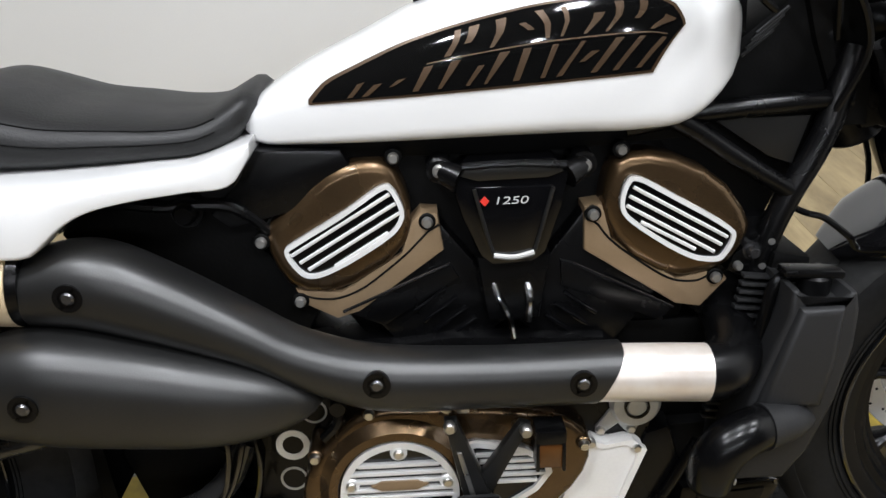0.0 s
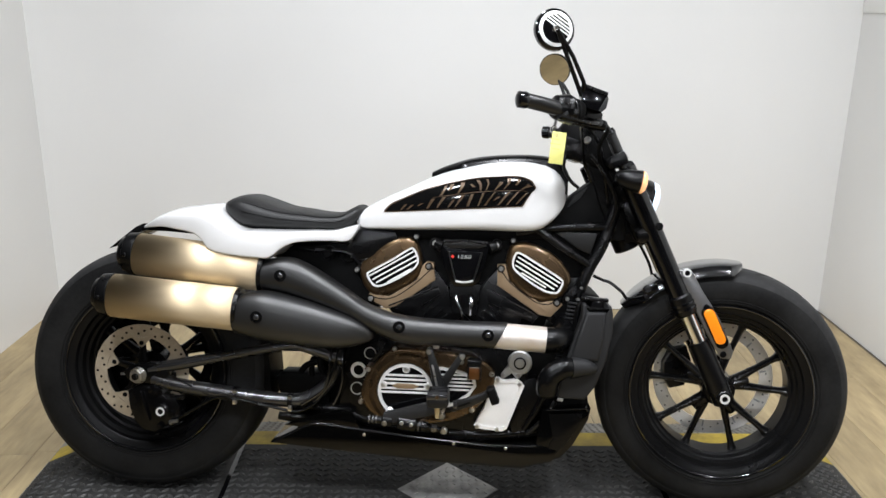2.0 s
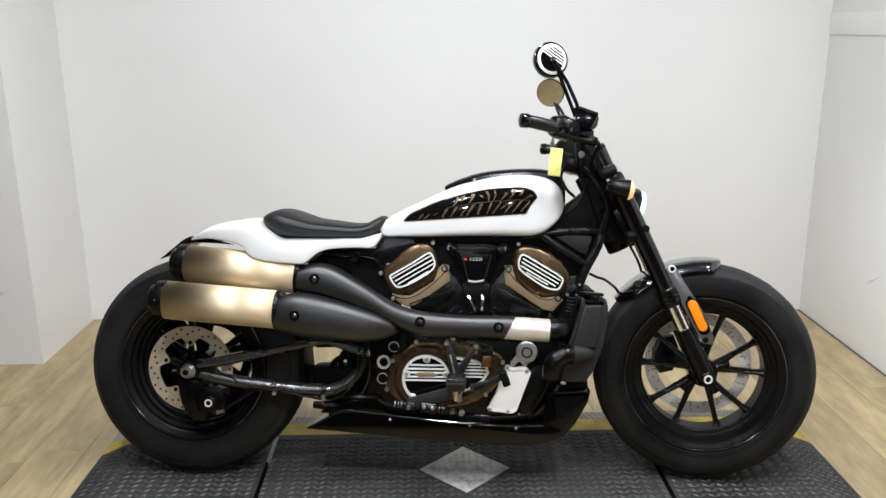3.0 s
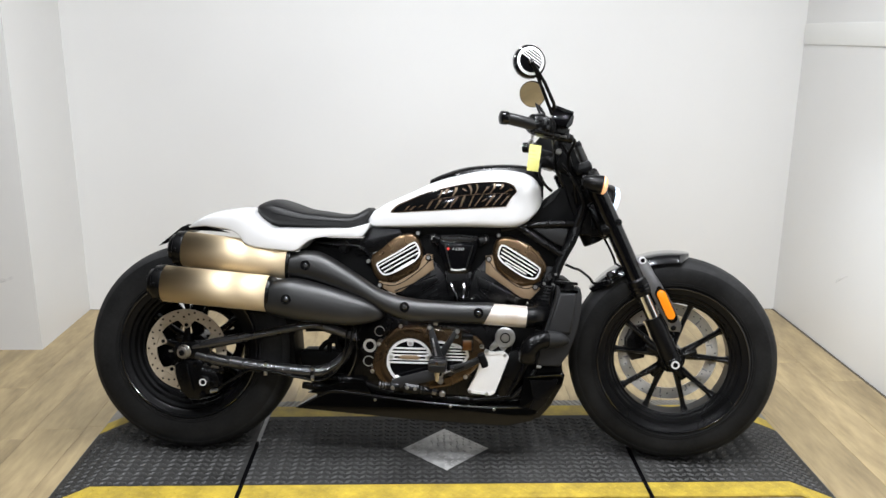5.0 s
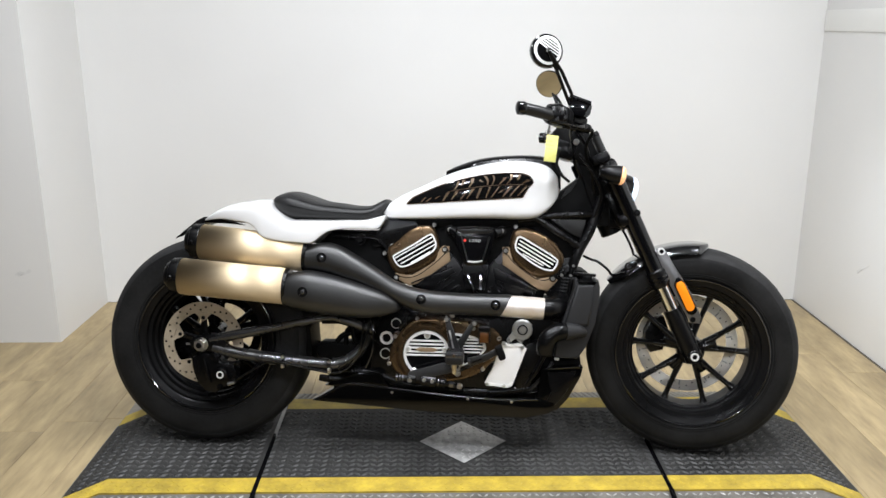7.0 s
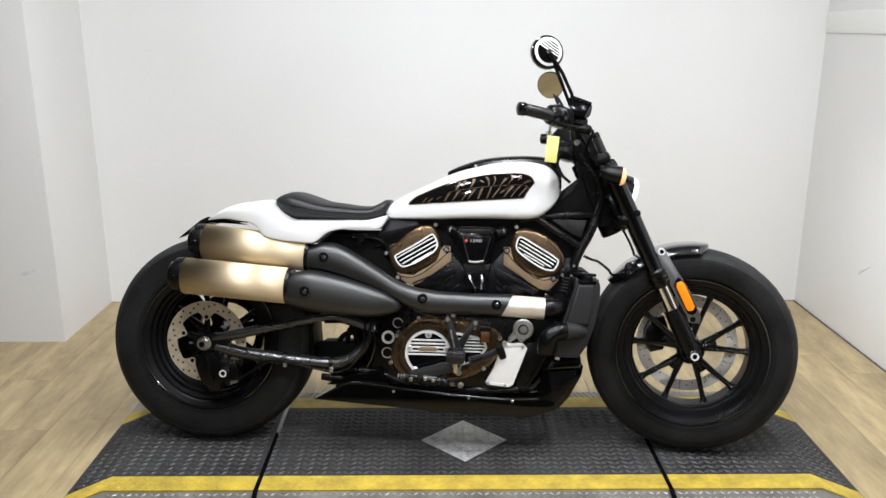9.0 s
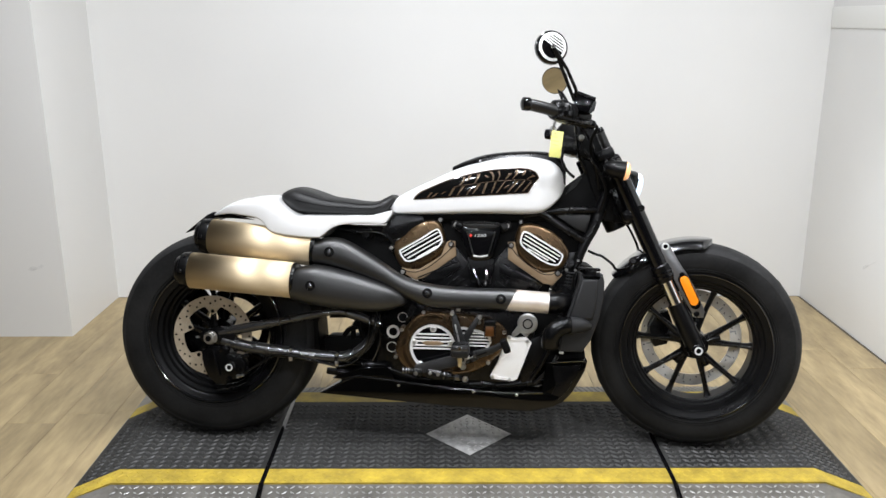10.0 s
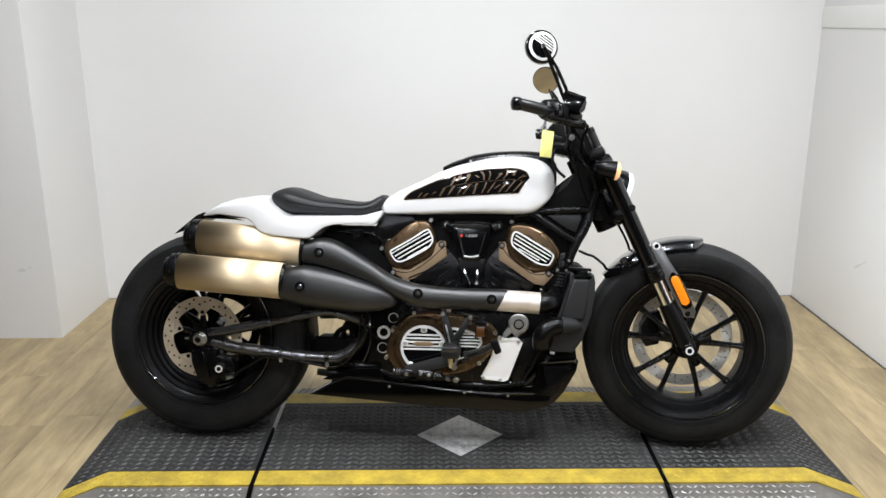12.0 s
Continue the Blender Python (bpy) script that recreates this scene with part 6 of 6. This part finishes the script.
# handlebar and controls
bar_pts = [(0.232, -0.362, 1.024), (0.29, -0.338, 1.013), (0.345, -0.30, 1.001), (0.385, -0.23, 0.990), (0.398, -0.14, 0.985), (0.401, -0.06, 0.990), (0.411, 0.06, 0.988), (0.420, 0.14, 0.985), (0.425, 0.23, 0.990), (0.412, 0.30, 0.998), (0.375, 0.338, 1.002), (0.328, 0.362, 1.003)]
bars = part("handlebar", tube(bar_pts, 0.0115, 14), BLACK_SATIN, bike, "black handlebar")
for y in (-1, 1):
    sh, dz = (0.0, 0.0) if y < 0 else (0.098, -0.024)
    grip = part("grip", tube([(0.222 + sh, y * 0.366, 1.0265 + dz), (0.26 + sh, y * 0.352, 1.0195 + dz), (0.295 + sh, y * 0.336, 1.0125 + dz), (0.312 + sh, y * 0.326, 1.009 + dz)], [0.0165, 0.0170, 0.0170, 0.0175], 18), SHIELD, bars, "dark rubber grip")
    part("bar_end", tube([(0.203 + sh, y * 0.373, 1.027 + dz), (0.207 + sh, y * 0.3716, 1.027 + dz), (0.222 + sh, y * 0.366, 1.0265 + dz), (0.226 + sh, y * 0.3645, 1.0264 + dz)], [0.010, 0.0185, 0.0195, 0.0175], 20, smooth=False), BLACK_GLOSS, bars, "glossy black bar end")
    c = Vector((0.318 + sh * 0.8, y * 0.312, 1.014 + dz))
    turn = Matrix.Translation(c) @ pose(0, 0, 0, 0, 8, -y * 30)
    for name, m, x0, x1, r0, r1 in (("switch_box", BLACK_SATIN, -0.034, 0.004, 0.027, 0.034), ("switch_clamp", BLACK_SATIN, 0.005, 0.016, 0.033, 0.033), ("throttle_housing", BLACK_MATT, 0.017, 0.040, 0.031, 0.026)):
        o = part(name, tube([(x0, 0, -0.002), (x0 + 0.004, 0, -0.002), (x1 - 0.004, 0, 0.0), (x1, 0, 0.0)], [r0 - 0.004, r0, r1, r1 - 0.004], 22, smooth=False), m, bars, "black switch housing" if name == "switch_box" else "")
        o.matrix_local = turn
    for k in range(3):
        o = part("switch_rib", box((-0.020 + 0.012 * k, y * 0.031, 0.012 - 0.010 * k), (0.009, 0.010, 0.012), bevel=0.002), GREY_PLASTIC, bars)
        o.matrix_local = turn
    part("switch_pod", box((0.318 + sh * 0.8, y * 0.330, 0.996 + dz), (0.034, 0.020, 0.030), (0, 6, -y * 35), 0.006), SHIELD, bars)
    part("switch_button", cyl((0.318 + sh * 0.8, y * 0.336, 1.001 + dz), (0.314 + sh * 0.8, y * 0.345, 1.001 + dz), 0.006, seg=12, bevel=0.001), GREY_PLASTIC, bars)
    part("lever", tube([(0.392 + sh * 0.7, y * 0.275, 0.986 + dz), (0.385 + sh * 0.8, y * 0.305, 0.982 + dz), (0.350 + sh, y * 0.355, 0.982 + dz), (0.296 + sh, y * 0.392, 0.990 + dz)], [0.009, 0.008, 0.007, 0.008], 12, squash=0.7), BLACK_SATIN, bars, "black hand lever")
    part("lever_pivot", box((0.378 + sh * 0.7, y * 0.268, 1.004 + dz), (0.050, 0.030, 0.022), (0, 10, -y * 35), 0.005), BLACK_SATIN, bars)
reservoir = part("brake_reservoir", prism([(0.350, 1.056), (0.360, 1.066), (0.410, 1.049), (0.413, 1.042), (0.408, 1.016), (0.398, 1.008), (0.372, 1.014), (0.352, 1.022)], -0.306, -0.250, 0.005), BLACK_GLOSS, bike, "glossy black brake fluid reservoir")
part("reservoir_window", prism([(0.392, 1.012), (0.399, 1.009), (0.409, 1.018), (0.4135, 1.040), (0.408, 1.043)], -0.3085, -0.26, 0.002), GREY_PLASTIC, reservoir, "grey sight glass")
part("reservoir_lid", prism([(0.347, 1.058), (0.350, 1.067), (0.362, 1.071), (0.412, 1.053), (0.411, 1.046), (0.358, 1.062)], -0.309, -0.248, 0.002), BLACK_SATIN, reservoir)
part("master_cylinder", tube([(0.325, -0.275, 0.994), (0.335, -0.273, 0.993), (0.395, -0.262, 0.985), (0.412, -0.258, 0.980), (0.416, -0.257, 0.979)], [0.008, 0.012, 0.0145, 0.013, 0.009], 18, smooth=False), BLACK_SATIN, reservoir, "black master cylinder")
part("hose_union", cyl((0.398, -0.278, 0.988), (0.398, -0.262, 0.985), 0.009, seg=14, bevel=0.002), GREY_PLASTIC, reservoir)
part("brake_hose", tube([(0.405, -0.258, 0.985), (0.425, -0.225, 0.975), (0.415, -0.16, 0.94), (0.425, -0.11, 0.90), (0.455, -0.09, 0.86)], 0.0055, 10), BLACK_MATT, reservoir)
for y in (-0.035, 0.035):
    part("riser", tube([(0.470, y, 0.895), (0.440, y, 0.940), (0.410, y, 0.985), (0.404, y, 1.000)], [0.020, 0.018, 0.019, 0.017], 16), BLACK_SATIN, bike, "black bar riser")
gauge = part("instrument", tube([(0.395, 0, 0.958), (0.380, 0, 0.965), (0.352, 0, 0.975), (0.345, 0, 0.978)], [0.040, 0.056, 0.058, 0.052], 30, smooth=False), BLACK_SATIN, bike, "round black instrument")
part("instrument_face", tube([(0.346, 0, 0.9775), (0.343, 0, 0.9785)], [0.050, 0.050], 30, smooth=False), BLACK_GLOSS, gauge)
part("ignition_box", box((0.355, -0.03, 0.935), (0.075, 0.11, 0.055), (0, 20, 0), 0.012), BLACK_SATIN, bike)
for pts in ([(0.36, -0.25, 1.00), (0.37, -0.18, 0.95), (0.385, -0.10, 0.90), (0.41, -0.06, 0.85)], [(0.37, 0.24, 1.0), (0.40, 0.15, 0.95), (0.41, 0.08, 0.88)],
            [(0.345, -0.08, 0.93), (0.335, -0.085, 0.89), (0.352, -0.085, 0.855), (0.375, -0.08, 0.835)], [(0.38, -0.20, 0.985), (0.42, -0.12, 0.94), (0.44, -0.08, 0.87), (0.455, -0.06, 0.80)],
            [(0.40, -0.10, 0.92), (0.43, -0.11, 0.88), (0.47, -0.10, 0.80), (0.45, -0.08, 0.72)]):
    part("control_cable", tube(pts, 0.0045, 8), BLACK_SATIN, bike)
part("lock_housing", prism([(0.322, 0.988), (0.342, 1.012), (0.425, 1.008), (0.456, 0.935), (0.480, 0.895), (0.432, 0.880), (0.372, 0.912), (0.342, 0.925)], -0.075, 0.075, 0.012), BLACK_MATT, bike)
part("lock_barrel", cyl((0.392, -0.070, 0.955), (0.392, -0.100, 0.957), 0.009, seg=18, bevel=0.002), STEEL, bike, "steel ignition lock barrel")
part("neck_cover", prism([(0.397, 0.905), (0.43, 0.935), (0.475, 0.880), (0.50, 0.80), (0.505, 0.70), (0.47, 0.70), (0.43, 0.80), (0.412, 0.86)], -0.06, 0.06, 0.012), BLACK_MATT, bike)
part("fork_shroud", box((0.525, 0, 0.755), (0.04, 0.15, 0.11), (0, -25, 0), 0.01), BLACK_SATIN, bike)


def mirror(c, face, stem, label, back):
    """A round mirror on a twin stem; face is the way its glass looks."""
    c, f = Vector(c), Vector(face).normalized()
    m = part("rear_mirror", tube([c - f * 0.010, c - f * 0.009, c - f * 0.004, c + f * 0.006, c + f * 0.008], [0.036, 0.040, 0.0465, 0.0475, 0.0465], 40, smooth=False), BLACK_GLOSS, bike, label)
    part("mirror_glass", tube([c + f * 0.0075, c + f * 0.0085], [0.0450, 0.0450], 40, smooth=False), MIRROR, m, "mirror glass")
    if back:
        # chrome ring and slats on the back
        turn = f.to_track_quat("Y", "Z").to_matrix().to_4x4()
        o = part("mirror_ring", lathe([(0.0325, -0.0125), (0.0395, -0.0105), (0.040, -0.006), (0.032, -0.006)], (0, 0, 0), 40), ALU, m, "chrome ring")
        o.matrix_local = Matrix.Translation(c) @ turn
        for k in range(5):
            d = 0.004 + 0.0068 * k
            half = math.sqrt(max(0.0004, 0.034 ** 2 - d ** 2))
            s = part("mirror_slat", box((0, -0.0105, 0), (2 * half, 0.003, 0.0034), bevel=0.0008), ALU, m)
            s.matrix_local = Matrix.Translation(c) @ turn @ pose(0, 0, 0, 0, 32, 0) @ pose(0, 0, d)
        part("mirror_hub", bolt(c - f * 0.010, 0.008, 0.008, -f), CHROME, m)
    for k in range(2):
        a, b = Vector(stem[0]), Vector(stem[1])
        run = [a, a.lerp(b, 0.5), b] if k == 0 else [a + Vector((0.002, 0, 0.008)), a.lerp(b, 0.14) + Vector((0.014, 0, 0)), a.lerp(b, 0.22) + Vector((0.0165, 0, 0)), a.lerp(b, 0.6) + Vector((0.013, 0, 0)), b]
        part("mirror_stem", tube(run, 0.005, 10, smooth=k == 0), BLACK_SATIN, m)
    return m


mirror((0.283, -0.335, 1.186), (-0.30, 0.93, -0.05), ((0.352, -0.300, 1.045), (0.289, -0.352, 1.184)), "round black mirror with slatted chrome back", True)
mirror((0.330, 0.300, 1.187), (-0.35, -0.88, -0.335), ((0.385, 0.285, 1.045), (0.336, 0.305, 1.172)), "round black mirror facing the side", False)

# key tag hanging from the bar controls
tag = thing("key_tag", "yellow card key tag hanging from the handlebar", "key tag", BIKE.copy())
card = part("card", box((0.313, -0.152, 0.932), (0.0355, 0.0012, 0.079), (0, 6, 6), 0.0004), TAG, tag, "yellow card")
part("eyelet", lathe([(0.0022, -0.1535), (0.0040, -0.1535), (0.0042, -0.152), (0.0022, -0.152)], (0.310, 0, 0.963), 16), BRASS, tag, "small brass eyelet")
for k, (w, dz) in enumerate(((0.022, 0.020), (0.026, 0.008), (0.018, -0.004))):
    part("print_line", box((0.306 + 0.0012 * k, -0.1532, 0.934 + dz), (w, 0.0006, 0.0022), (0, 8, 6)), INK, tag)
ring = part("key_ring", lathe([(0.009, -0.0008), (0.0105, -0.0008), (0.0105, 0.0008), (0.009, 0.0008)], (0, 0, 0), 24), CHROME, tag, "steel key ring")
ring.matrix_local = pose(0.303, -0.150, 0.977, 0, 0, 30)
part("key", box((0.306, -0.140, 0.992), (0.008, 0.003, 0.034), (0, 10, 0), 0.001), STEEL, tag, "steel key")

# ---------------------------------------------------------------- floor planks
random.seed(11)
PW, PL = 0.178, 1.22
plank = bmesh.new()
box((0, 0, 0.0), (PW - 0.0008, PL - 0.0008, 0.008), bevel=0.0007, bm=plank, seg=1)
plank_mesh = mesh_of("plank", plank, PLANK)
x = -4.15
while x < RIGHT_X:
    y0 = -7.2 - random.random() * PL
    w = min(PW, RIGHT_X - 0.008 - (x - PW / 2))
    while y0 < BACK_Y:
        a, b = max(y0, -7.2), min(y0 + PL, BACK_Y - 0.005)
        if b - a > 0.03:
            ob = new("plank", plank_mesh)
            ob.parent = floor
            ob.location = (x - PW / 2 + w / 2, (a + b) / 2, FLOOR_Z - 0.004)
            ob.scale = (w / PW, (b - a) / PL, 1)
        y0 += PL
    x += PW
